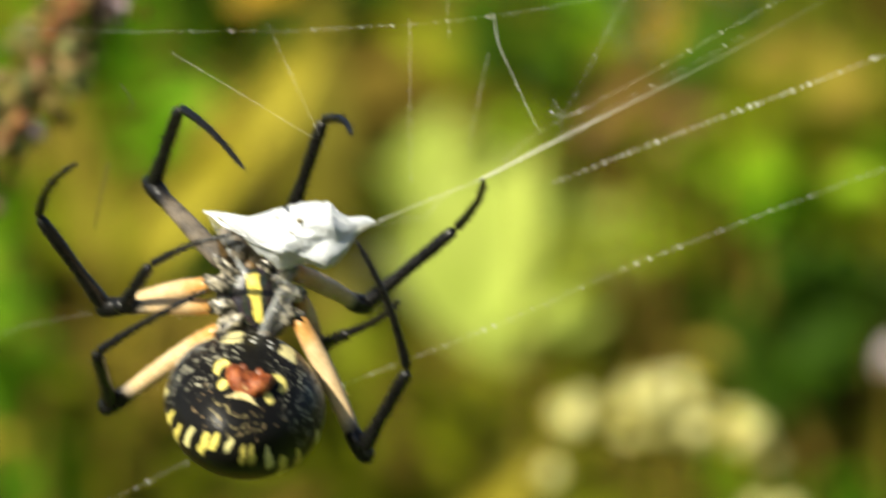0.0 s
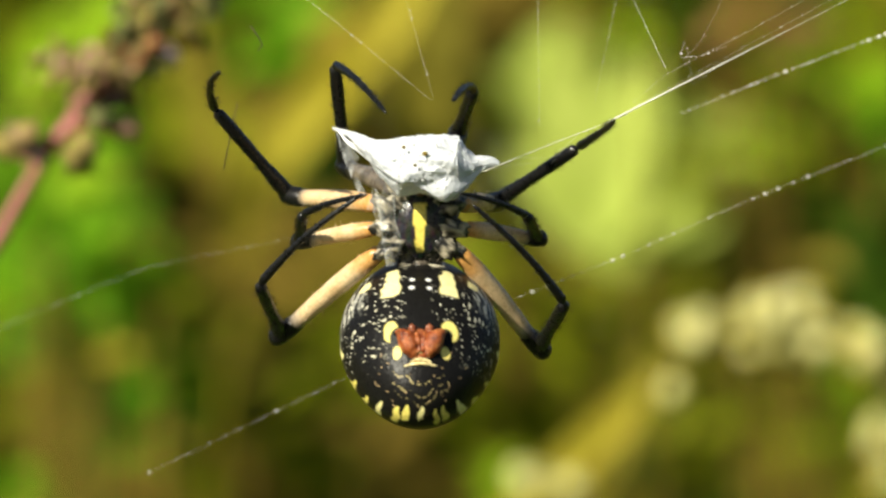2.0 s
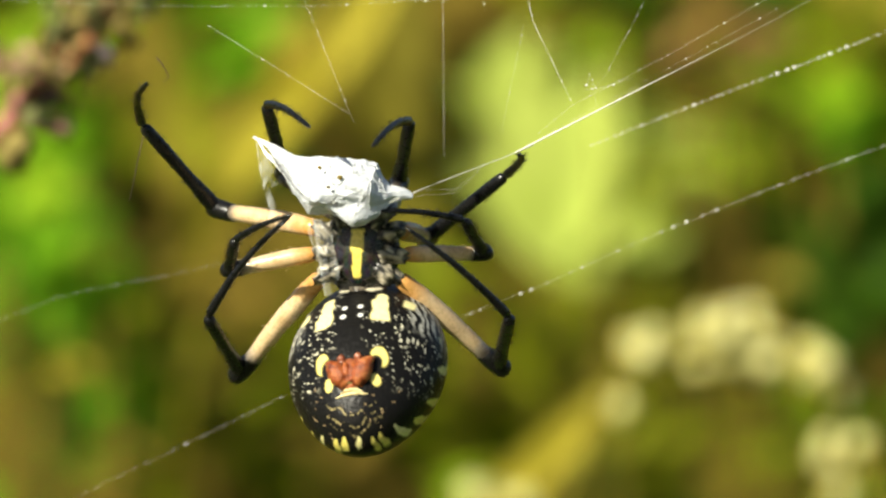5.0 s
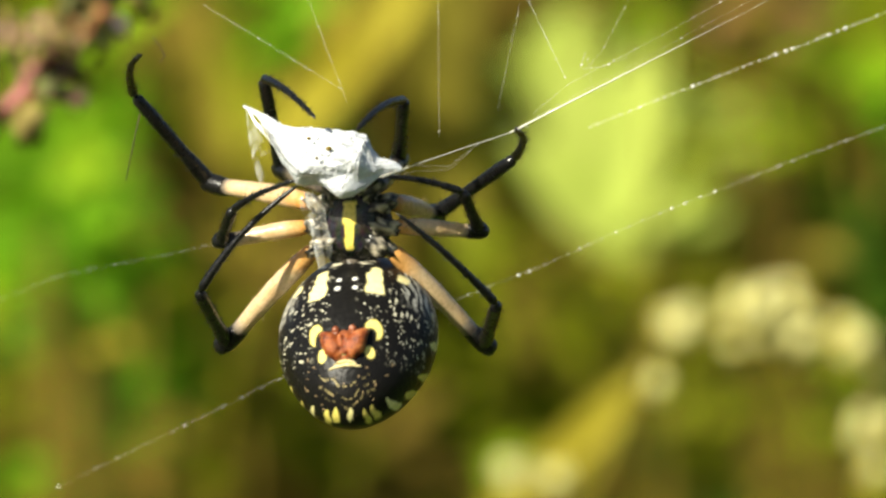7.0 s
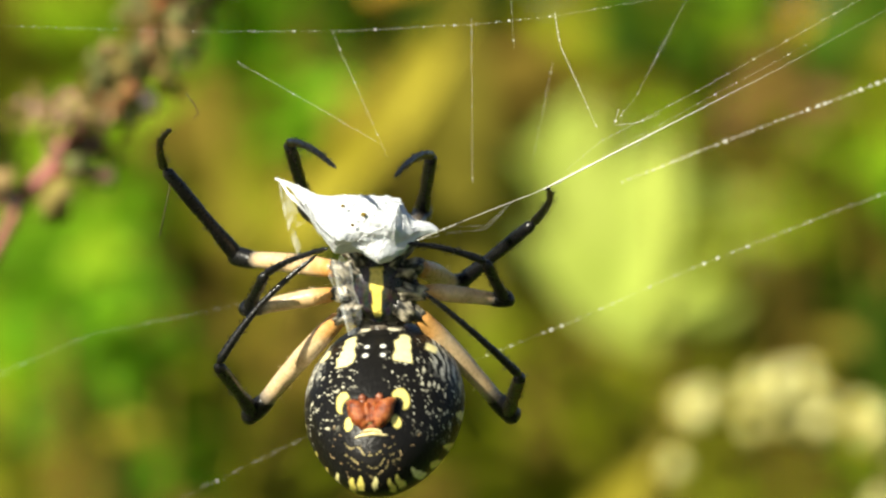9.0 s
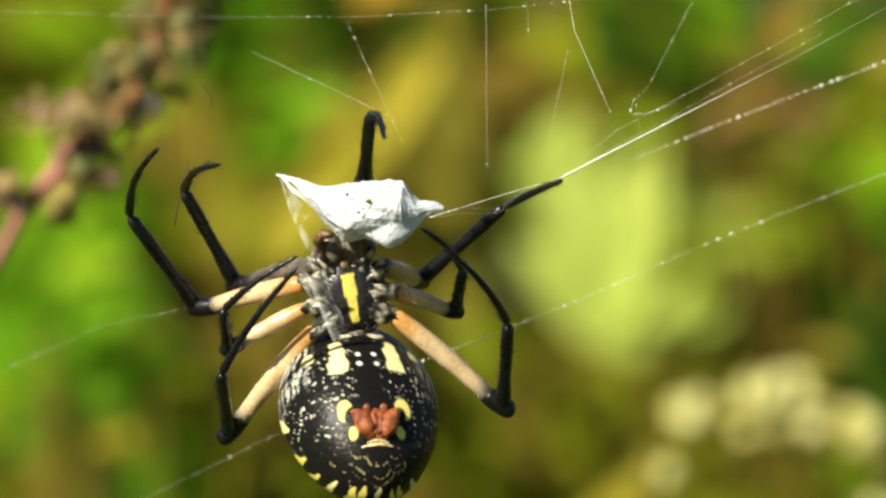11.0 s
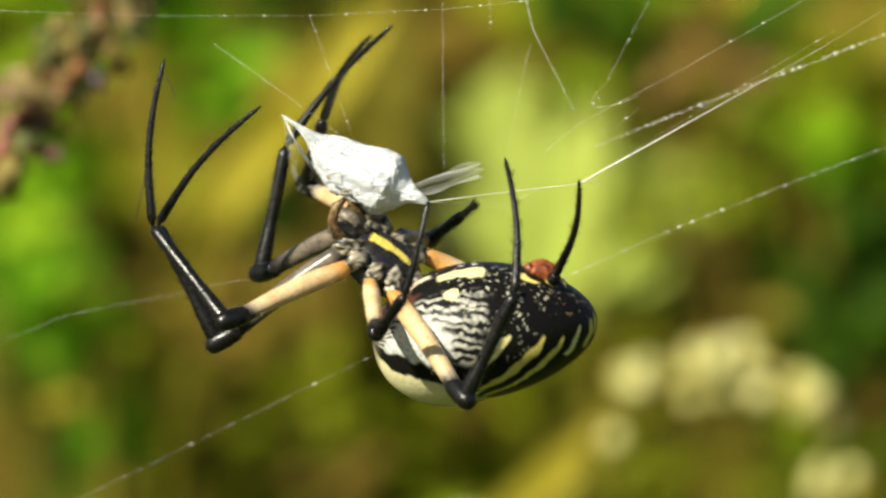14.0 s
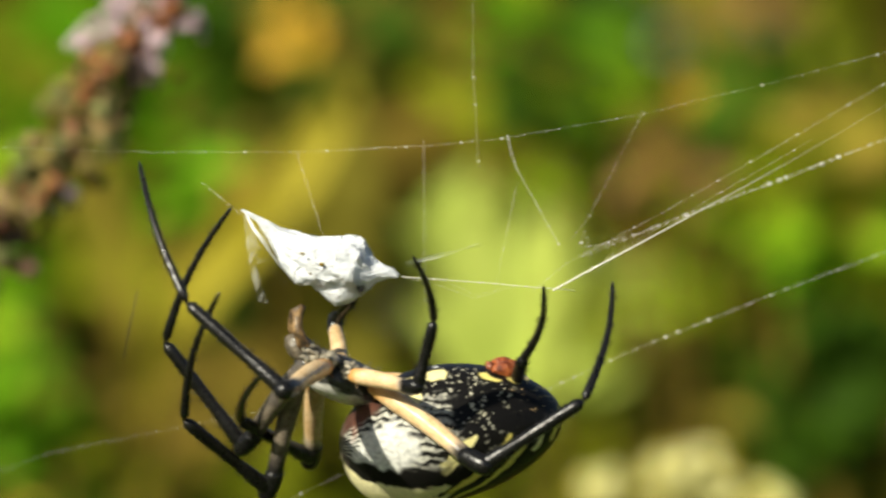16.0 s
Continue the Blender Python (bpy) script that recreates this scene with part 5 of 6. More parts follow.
    stance(2.5, "D", (-25.87, 8.76, -10.32), (-28.10, -1.81, -4.88), (-17.25, -6.84, 3.75))
    stance(2.5, "E", (-8.03, 14.30, 10.11), (-6.20, 1.93, 14.82), (-8.59, -14.53, 12.72))
    stance(2.5, "F", (-4.72, 13.52, 3.39), (3.88, 5.29, 9.53), (6.54, -10.95, 11.16))
    stance(2.5, "G", (0.19, 4.63, -0.66), (-1.40, -1.95, 1.84), (-8.49, -8.05, 3.90))
    stance(2.5, "H", (0.81, 6.63, -11.99), (3.00, -4.29, -7.38), (-5.89, -11.19, 2.21))
    bundle(2.5, (-21.09, -5.50, 10.55), (-3.72, -5.50, 6.54))
    body(3, (-11.79, 0.00, 0.90), (0.000, 0.000, 1.000), (-0.080, -0.997, 0.000), (-0.091, -0.692, -0.716), (-0.034, -0.717, 0.696))
    stance(3, "A", (-24.69, 11.53, 4.28), (-32.23, 4.57, 12.97), (-31.54, -11.84, 15.44))
    stance(3, "B", (-19.00, 15.12, 6.61), (-20.37, 6.45, 16.81), (-15.11, -8.70, 11.82))
    stance(3, "C", (-23.76, 5.22, -0.60), (-23.96, -1.39, 2.18), (-17.22, -7.94, 3.79))
    stance(3, "D", (-25.52, 9.34, -9.99), (-27.88, -1.19, -4.54), (-17.22, -7.10, 3.80))
    stance(3, "E", (-7.98, 14.31, 10.04), (-5.87, 1.61, 13.74), (-8.26, -14.89, 12.34))
    stance(3, "F", (-4.95, 13.46, 3.15), (3.69, 5.23, 9.30), (6.69, -10.97, 10.77))
    stance(3, "G", (0.00, 4.90, -0.60), (-0.72, -1.85, 1.78), (-8.07, -7.76, 3.41))
    stance(3, "H", (1.19, 6.80, -11.38), (3.14, -4.06, -6.49), (-6.44, -10.18, 2.94))
    bundle(3, (-20.73, -5.50, 10.78), (-3.86, -5.50, 6.32))
    body(3.5, (-10.89, 0.00, 1.35), (0.000, 0.000, 1.000), (-0.100, -0.995, 0.000), (-0.007, -0.715, -0.699), (-0.152, -0.690, 0.708))
    stance(3.5, "A", (-23.70, 11.71, 4.57), (-31.22, 4.41, 12.97), (-29.86, -11.74, 16.54))
    stance(3.5, "B", (-18.01, 15.31, 5.76), (-19.95, 7.31, 16.44), (-13.98, -7.95, 12.78))
    stance(3.5, "C", (-22.76, 5.22, -0.88), (-22.95, -1.26, 2.18), (-16.20, -7.53, 4.63))
    stance(3.5, "D", (-24.23, 9.12, -10.26), (-26.31, -1.33, -4.54), (-16.20, -6.96, 4.63))
    stance(3.5, "E", (-6.70, 14.18, 10.62), (-4.70, 1.52, 14.47), (-7.12, -14.97, 13.04))
    stance(3.5, "F", (-4.53, 13.45, 4.30), (3.26, 4.61, 10.71), (6.43, -11.64, 11.31))
    stance(3.5, "G", (0.73, 5.19, 1.10), (0.02, -1.80, 2.62), (-7.60, -7.49, 3.68))
    stance(3.5, "H", (3.31, 6.48, -9.78), (4.81, -4.41, -4.82), (-5.42, -11.07, 3.48))
    bundle(3.5, (-19.55, -5.50, 11.78), (-3.96, -5.50, 7.60))
    body(6, (-8.14, 0.00, 1.85), (0.029, -0.006, 1.000), (-0.196, -0.981, 0.000), (-0.082, -0.723, -0.686), (-0.262, -0.649, 0.715))
    stance(6, "A", (-23.08, 9.74, 6.42), (-30.41, 2.67, 15.10), (-29.40, -13.57, 18.44))
    stance(6, "B", (-15.73, 14.32, 11.33), (-17.27, 1.83, 15.93), (-13.18, -14.24, 13.54))
    stance(6, "C", (-21.47, 0.82, 0.17), (-20.49, -5.62, 3.24), (-15.39, -13.40, 5.42))
    stance(6, "D", (-19.67, 10.24, -10.69), (-23.42, 0.15, -5.17), (-15.47, -6.50, 5.46))
    stance(6, "E", (-4.42, 14.79, 7.32), (-3.63, 3.57, 14.67), (-8.24, -12.05, 10.83))
    stance(6, "F", (-1.11, 12.85, 2.44), (7.28, 4.14, 8.35), (6.80, -12.31, 10.82))
    stance(6, "G", (4.70, 2.27, 1.57), (2.09, -3.19, 5.48), (-6.86, -6.21, 6.57))
    stance(6, "H", (5.62, 5.71, -10.04), (6.40, -5.21, -4.84), (-3.82, -10.99, 4.05))
    bundle(6, (-18.71, -5.50, 13.15), (-3.96, -5.50, 7.03))
    body(6.5, (-8.93, 0.00, 1.46), (0.000, 0.000, 1.000), (-0.148, -0.989, 0.000), (-0.038, -0.742, -0.670), (-0.160, -0.657, 0.737))
    stance(6.5, "A", (-23.81, 9.89, 5.57), (-30.93, 2.64, 14.26), (-29.74, -13.52, 17.94))
    stance(6.5, "B", (-17.34, 14.82, 7.90), (-18.44, 4.03, 15.81), (-13.00, -11.58, 12.87))
    stance(6.5, "C", (-22.16, 1.41, -0.40), (-21.16, -5.03, 2.68), (-16.01, -12.81, 4.86))
    stance(6.5, "D", (-21.52, 9.66, -10.67), (-24.91, -0.68, -5.44), (-15.84, -6.25, 4.90))
    stance(6.5, "E", (-4.99, 14.83, 7.62), (-4.26, 3.18, 14.27), (-8.58, -12.56, 10.65))
    stance(6.5, "F", (-1.84, 13.05, 2.44), (6.76, 4.32, 8.08), (6.74, -12.15, 10.49))
    stance(6.5, "G", (4.02, 2.26, 1.01), (1.71, -3.12, 5.20), (-7.22, -6.14, 6.29))
    stance(6.5, "H", (4.08, 6.67, -10.62), (6.04, -4.44, -6.24), (-4.45, -9.70, 2.67))
    bundle(6.5, (-19.36, -5.50, 12.81), (-4.33, -5.50, 6.74))
    body(7, (-9.04, 0.00, 2.47), (0.000, 0.000, 1.000), (-0.148, -0.989, 0.000), (-0.042, -0.728, -0.685), (-0.174, -0.669, 0.722))
    stance(7, "A", (-23.49, 10.47, 6.44), (-31.00, 3.86, 15.30), (-29.55, -12.30, 18.90))
    stance(7, "B", (-16.30, 15.40, 7.81), (-18.06, 5.81, 17.05), (-12.41, -9.47, 12.68))
    stance(7, "C", (-22.20, 2.25, 0.62), (-20.88, -4.06, 3.85), (-14.60, -10.73, 6.69))
    stance(7, "D", (-21.85, 9.38, -9.75), (-24.33, -1.17, -4.43), (-14.46, -4.23, 6.19))
    stance(7, "E", (-4.51, 14.75, 8.66), (-3.89, 2.84, 14.83), (-8.50, -12.85, 11.51))
    stance(7, "F", (-0.89, 12.73, 3.37), (7.23, 3.60, 9.09), (6.91, -12.82, 11.73))
    stance(7, "G", (3.73, 2.68, 1.63), (2.01, -3.02, 5.65), (-6.91, -5.84, 7.18))
    stance(7, "H", (4.21, 6.13, -9.70), (5.34, -5.18, -5.51), (-4.38, -11.69, 3.37))
    bundle(7, (-19.72, -5.50, 14.14), (-4.02, -5.50, 7.85))
    body(7.5, (-8.93, 0.00, 1.74), (0.000, 0.000, 1.000), (-0.148, -0.989, 0.000), (-0.060, -0.720, -0.691), (-0.155, -0.677, 0.719))
    stance(7.5, "A", (-23.34, 10.40, 6.34), (-30.61, 3.69, 15.31), (-29.51, -12.58, 18.49))
    stance(7.5, "B", (-16.04, 15.26, 8.40), (-17.38, 5.24, 17.21), (-12.92, -10.59, 13.58))
    stance(7.5, "C", (-21.95, 3.25, 0.34), (-20.90, -3.19, 3.41), (-14.32, -9.63, 6.13))
    stance(7.5, "D", (-21.90, 9.96, -9.80), (-24.63, -0.61, -4.71), (-14.98, -5.16, 5.62))
    stance(7.5, "E", (-4.83, 14.67, 8.68), (-4.29, 2.64, 14.60), (-8.46, -13.12, 11.05))
    stance(7.5, "F", (-1.10, 12.84, 2.93), (7.40, 4.33, 9.10), (6.95, -12.15, 11.34))
    stance(7.5, "G", (4.00, 2.20, 0.90), (2.01, -3.28, 5.08), (-6.89, -6.13, 6.56))
    stance(7.5, "H", (3.74, 7.01, -10.32), (5.52, -4.54, -7.20), (-3.80, -11.95, 1.42))
    bundle(7.5, (-19.82, -5.50, 13.52), (-3.84, -5.50, 7.34))
    body(8, (-8.93, 0.00, 1.35), (0.000, 0.000, 1.000), (-0.177, -0.984, 0.000), (-0.106, -0.735, -0.670), (-0.217, -0.640, 0.737))
    stance(8, "A", (-23.33, 10.50, 5.96), (-30.61, 3.78, 14.92), (-29.47, -12.57, 17.70))
    stance(8, "B", (-15.72, 14.49, 11.17), (-17.13, 2.23, 16.29), (-12.60, -13.48, 12.28))
    stance(8, "C", (-22.19, 1.97, -0.05), (-20.59, -4.22, 3.28), (-14.84, -11.60, 5.43))
    stance(8, "D", (-21.87, 9.54, -10.69), (-24.79, -0.88, -5.39), (-15.03, -3.22, 5.52))
    stance(8, "E", (-4.24, 14.62, 7.73), (-3.32, 2.45, 13.31), (-8.48, -13.15, 10.53))
    stance(8, "F", (-0.79, 12.40, 0.83), (7.69, 4.10, 7.30), (6.55, -12.04, 11.10))
    stance(8, "G", (3.89, 2.18, -0.05), (2.01, -3.11, 4.41), (-6.90, -5.86, 6.05))
    stance(8, "H", (4.03, 6.15, -10.98), (5.06, -5.42, -7.59), (-4.08, -13.91, 0.18))
    bundle(8, (-19.71, -5.50, 13.18), (-3.46, -5.50, 6.78))
    body(10.5, (-12.75, 0.00, 1.74), (-0.138, -0.011, 0.990), (0.080, -0.997, 0.000), (0.094, -0.629, -0.772), (0.060, -0.770, 0.635))
    stance(10.5, "A", (-26.48, 10.34, 1.35), (-33.52, 2.98, 9.97), (-31.31, -12.46, 15.46))
    stance(10.5, "B", (-21.99, 14.24, 4.00), (-25.08, 6.42, 14.44), (-18.80, -9.12, 13.21))
    stance(10.5, "C", (-25.16, 2.69, -1.88), (-23.91, -3.02, 2.25), (-15.77, -6.93, 5.23))
    stance(10.5, "D", (-24.72, 8.23, -11.48), (-27.44, -2.58, -6.97), (-18.01, -5.87, 3.86))
    stance(10.5, "E", (-10.34, 14.46, 12.04), (-9.21, 2.54, 17.85), (-7.47, -13.97, 15.62))
    stance(10.5, "F", (-5.92, 13.96, 4.28), (1.36, 3.97, 9.44), (6.50, -11.64, 11.02))
    stance(10.5, "G", (-1.16, 5.86, 1.28), (-2.37, -0.66, 3.97), (-8.66, -7.52, 5.94))
    stance(10.5, "H", (1.12, 6.42, -9.94), (2.33, -4.24, -4.47), (-7.73, -10.70, 4.04))
    bundle(10.5, (-21.46, -5.50, 11.94), (-4.09, -5.50, 8.21))
    body(11, (-14.21, 0.00, -0.22), (-0.192, -0.029, 0.981), (0.148, -0.989, 0.000), (0.150, -0.650, -0.745), (0.140, -0.732, 0.667))
    stance(11, "A", (-29.50, 8.33, -1.53), (-36.16, 1.34, 7.67), (-32.69, -13.63, 13.88))
    stance(11, "B", (-25.63, 12.89, 0.81), (-30.82, 5.01, 10.31), (-26.71, -11.04, 12.43))
    stance(11, "C", (-26.20, 1.33, -5.55), (-26.61, -4.66, -1.68), (-19.31, -7.72, 3.55))
    stance(11, "D", (-26.35, 7.14, -14.03), (-26.92, -3.36, -8.09), (-19.27, -10.32, 2.40))
    stance(11, "E", (-12.87, 13.97, 11.44), (-12.14, 2.32, 17.84), (-10.70, -14.13, 14.85))
    stance(11, "F", (-7.30, 14.04, 1.40), (1.35, 6.95, 8.95), (6.74, -8.51, 11.02))
    stance(11, "G", (-3.64, 6.89, -1.83), (-2.85, 1.12, 2.32), (-7.10, -6.34, 6.36))
    stance(11, "H", (1.13, 3.92, -11.47), (1.55, -4.71, -3.08), (-4.67, -15.85, 4.21))
    bundle(11, (-22.30, -5.50, 11.95), (-3.87, -5.50, 8.22))
    body(11.5, (-14.09, 0.00, -0.79), (-0.248, -0.030, 0.968), (0.119, -0.993, 0.000), (0.170, -0.675, -0.718), (0.020, -0.726, 0.688))
    stance(11.5, "A", (-30.06, 7.91, -1.56), (-36.60, 1.20, 7.95), (-32.69, -13.68, 14.19))
    stance(11.5, "B", (-26.20, 12.69, 0.21), (-29.68, 4.77, 10.46), (-23.03, -10.46, 12.53))
    stance(11.5, "C", (-25.91, 1.15, -6.68), (-23.82, -4.72, -3.07), (-17.61, -11.17, 0.20))
    stance(11.5, "D", (-26.04, 6.22, -15.46), (-24.64, -5.23, -11.70), (-16.74, -14.80, -3.68))
    stance(11.5, "E", (-12.00, 13.46, 11.68), (-11.01, 1.17, 16.78), (-10.05, -15.46, 15.50))
    stance(11.5, "F", (-6.16, 13.51, 0.50), (2.03, 6.38, 8.52), (6.72, -9.29, 10.74))
    stance(11.5, "G", (-2.80, 5.90, -2.14), (-2.30, 0.56, 2.59), (-7.83, -6.24, 6.27))
    stance(11.5, "H", (1.39, 2.70, -12.03), (1.63, -5.94, -3.63), (-5.77, -14.40, 5.76))
    bundle(11.5, (-21.57, -5.50, 12.24), (-3.87, -5.50, 8.62))
    body(12, (-14.15, 0.00, -0.22), (-0.295, 0.051, 0.954), (0.148, -0.984, 0.098), (0.290, -0.660, -0.690), (-0.029, -0.720, 0.690))
    stance(12, "A", (-30.21, 7.57, -1.85), (-37.03, 0.75, 7.37), (-32.50, -13.29, 14.93))
    stance(12, "B", (-27.77, 11.95, 1.32), (-30.36, 3.17, 11.09), (-22.74, -11.76, 12.06))
    stance(12, "C", (-25.50, 0.38, -6.96), (-24.24, -6.02, -3.90), (-19.14, -13.25, -0.36))
    stance(12, "D", (-24.17, 4.13, -16.85), (-19.23, -6.34, -13.08), (-10.06, -13.12, -3.82))
    stance(12, "E", (-12.73, 13.93, 12.24), (-11.74, 1.59, 17.24), (-10.34, -15.02, 16.63))
    stance(12, "F", (-6.60, 13.96, 1.06), (1.88, 7.29, 9.22), (6.74, -8.42, 10.78))
    stance(12, "G", (-4.36, 7.58, -1.57), (-2.44, 2.58, 3.18), (-4.21, -5.34, 8.08))
    stance(12, "H", (1.25, 3.80, -11.20), (3.49, -4.78, -3.06), (-3.30, -13.28, 6.79))
    bundle(12, (-21.75, -5.50, 12.53), (-3.65, -5.50, 8.63))
    body(12.5, (-12.18, 0.00, -0.51), (-0.429, 0.099, 0.898), (0.202, -0.958, 0.202), (0.592, -0.469, -0.656), (0.222, -0.687, 0.692))
    stance(12.5, "A", (-30.57, 0.75, -2.75), (-36.75, -6.23, 6.67), (-30.94, -17.43, 17.21))
    stance(12.5, "B", (-26.20, 10.97, -2.69), (-31.25, 4.56, 8.02), (-22.25, -8.43, 13.44))
    stance(12.5, "C", (-22.48, 4.08, -6.12), (-19.60, 0.58, -0.50), (-15.35, -4.33, 6.43))
    stance(12.5, "D", (-21.25, 8.89, -14.37), (-23.19, -2.85, -16.07), (-15.85, -11.65, -6.67))
    stance(12.5, "E", (-13.48, 13.92, 12.52), (-12.13, 1.49, 17.24), (-7.32, -14.39, 18.04))
    stance(12.5, "F", (-6.42, 14.89, 1.92), (1.34, 8.85, 11.24), (6.78, -6.80, 10.94))
    stance(12.5, "G", (-4.06, 8.99, -1.28), (-0.69, 6.03, 4.37), (0.87, -1.50, 9.85))
    stance(12.5, "H", (4.69, 5.94, -8.10), (9.50, -3.30, -2.21), (4.08, -15.12, 4.85))
    bundle(12.5, (-21.21, -4.41, 13.40), (-3.81, -4.41, 8.10))
    body(13, (-10.44, 0.00, 0.45), (-0.642, 0.116, 0.758), (0.251, -0.902, 0.351), (0.917, -0.132, -0.376), (0.247, -0.553, 0.796))
    stance(13, "A", (-28.94, -1.38, -3.60), (-35.79, 5.03, 6.32), (-31.04, 12.76, 20.64))
    stance(13, "B", (-27.21, 8.34, -1.88), (-31.40, 0.44, 8.09), (-20.96, -10.00, 15.74))
    stance(13, "C", (-18.81, -5.27, -8.50), (-15.17, -8.59, -3.33), (-12.11, -16.72, 0.49))
    stance(13, "D", (-10.46, -7.98, -17.75), (-2.93, -13.38, -10.21), (1.25, -13.38, 3.98))
    stance(13, "E", (-16.75, 15.74, 6.78), (-14.98, 7.68, 17.44), (-7.95, -6.71, 21.57))
    stance(13, "F", (-6.40, 15.70, 4.76), (1.32, 7.48, 12.15), (7.02, -7.93, 9.82))
    stance(13, "G", (-1.89, 9.27, 3.54), (1.43, 4.08, 7.15), (0.96, -5.33, 8.54))
    stance(13, "H", (4.69, 10.39, -5.01), (11.01, 8.38, 5.23), (9.31, -1.99, 15.55))
    bundle(13, (-20.23, -2.58, 15.70), (-3.46, -2.58, 8.43))
    body(13.5, (-8.93, 0.00, 0.06), (-0.747, 0.127, 0.652), (0.303, -0.808, 0.505), (0.941, 0.006, -0.340), (0.336, -0.152, 0.929))
    stance(13.5, "A", (-25.82, -6.12, -4.81), (-33.29, -2.07, 5.64), (-29.60, 2.58, 21.32))
    stance(13.5, "B", (-25.17, 6.72, -5.87), (-30.76, 1.64, 5.30), (-20.10, -5.29, 16.01))
    stance(13.5, "C", (-12.58, -9.16, -8.57), (-8.44, -11.50, -3.31), (-4.92, -16.19, 3.98))
    stance(13.5, "D", (-2.89, -9.29, -16.04), (3.36, -13.56, -6.88), (2.92, -9.18, 7.04))
    stance(13.5, "E", (-19.18, 14.41, 1.85), (-17.83, 10.78, 14.95), (-8.66, -1.37, 21.51))
    stance(13.5, "F", (-6.53, 16.38, 5.60), (1.06, 7.64, 12.48), (7.52, -7.19, 8.80))
    stance(13.5, "G", (-2.30, 10.79, 2.68), (1.60, 6.23, 6.61), (1.67, -3.24, 7.58))
    stance(13.5, "H", (5.15, 12.09, -4.75), (10.57, 3.58, 1.77), (12.01, -7.46, 11.29))
    bundle(13.5, (-18.18, -1.12, 15.47), (-2.94, -1.12, 7.90))
    body(14, (-7.02, 0.00, 2.92), (-0.827, 0.051, 0.560), (0.399, -0.648, 0.648), (1.000, 0.014, 0.016), (-0.014, -0.160, 0.987))
    stance(14, "A", (-22.34, -8.02, -3.53), (-29.87, -2.32, 6.09), (-28.69, -2.32, 22.70))
    stance(14, "B", (-23.42, 0.58, -5.79), (-29.61, 0.58, 6.41), (-19.32, -5.30, 18.02))
    stance(14, "C", (-7.95, -10.61, -4.80), (-5.25, -15.93, -0.95), (-2.95, -15.93, 8.08))
    stance(14, "D", (0.48, -11.88, -11.03), (5.35, -14.84, -0.68), (4.54, -8.50, 12.54))
    stance(14, "E", (-19.49, 12.36, 1.15), (-16.74, 12.36, 15.17), (-5.80, 8.70, 27.41))
    stance(14, "F", (-14.92, 14.19, 10.34), (-13.20, 2.49, 16.58), (-8.50, -11.09, 24.45))
    stance(14, "G", (-2.62, 12.09, 4.58), (0.98, 6.57, 7.35), (1.79, -2.87, 8.20))
    stance(14, "H", (9.53, 7.57, -2.86), (9.97, -3.82, 1.04), (11.93, -14.99, 10.18))
    bundle(14, (-17.12, -1.12, 17.03), (-2.83, -1.12, 8.46))
    body(14.5, (-6.96, 0.00, 2.58), (-0.935, 0.005, 0.354), (0.303, -0.505, 0.808), (0.916, -0.002, 0.400), (-0.396, -0.144, 0.907))
    stance(14.5, "A", (-20.60, -10.95, -3.58), (-28.66, -8.70, 6.78), (-27.54, -3.79, 22.65))
    stance(14.5, "B", (-24.33, -2.16, -5.66), (-29.16, -3.70, 6.74), (-18.24, -8.08, 18.32))
    stance(14.5, "C", (-6.78, -9.32, -6.63), (-3.78, -12.58, -1.10), (-2.61, -17.84, 6.53))
    stance(14.5, "D", (2.56, -12.20, -9.92), (6.35, -14.24, 1.09), (2.37, -8.56, 13.98))
    stance(14.5, "E", (-11.16, 4.32, -10.21), (-20.39, -4.31, -5.54), (-16.63, -9.36, 9.70))
    stance(14.5, "F", (-11.40, 17.03, 6.47), (-11.03, 7.25, 15.70), (-7.28, -4.20, 26.82))
    stance(14.5, "G", (-1.98, 12.02, 4.11), (0.74, 5.80, 6.31), (1.77, -3.63, 7.02))
    stance(14.5, "H", (9.94, 9.48, 1.81), (11.23, -1.60, 6.21), (12.05, -15.94, 9.41))
    bundle(14.5, (-17.18, -1.12, 17.60), (-2.66, -1.12, 6.95))
    body(15, (-6.51, 0.00, 4.16), (-0.910, 0.026, 0.414), (0.348, -0.497, 0.795), (0.880, 0.030, 0.470), (-0.460, -0.177, 0.865))
    stance(15, "A", (-20.64, -10.32, -1.89), (-28.55, -7.14, 8.37), (-27.53, -2.20, 24.28))
    stance(15, "B", (-24.06, -2.10, -4.42), (-29.66, -2.10, 8.45), (-18.28, -6.37, 19.67))
    stance(15, "C", (-6.81, -9.72, -4.66), (-3.50, -9.72, 1.70), (-2.40, -15.75, 8.80))
    stance(15, "D", (-0.53, -12.85, -9.87), (6.11, -16.63, -0.90), (5.32, -10.79, 12.46))
    stance(15, "E", (-13.52, 4.94, -7.86), (-20.40, -5.47, -2.74), (-23.01, -5.47, 16.19))
    stance(15, "F", (-11.06, 16.67, 10.16), (-8.99, 5.47, 17.22), (-0.87, -3.55, 28.25))
    stance(15, "G", (-3.08, 12.62, 5.51), (0.22, 6.92, 8.30), (1.11, -2.55, 8.44))
    stance(15, "H", (10.54, 9.64, 4.35), (11.31, -2.04, 7.05), (11.54, -16.38, 10.43))
    bundle(15, (-17.07, -1.12, 18.83), (-3.22, -1.12, 9.02))
    body(15.5, (-8.53, 0.00, 6.63), (-0.921, 0.020, 0.389), (0.349, -0.399, 0.848), (0.997, 0.013, 0.073), (-0.070, -0.159, 0.985))
    stance(15.5, "A", (-20.27, -13.27, 0.86), (-28.68, -10.29, 10.69), (-29.50, -4.78, 26.38))
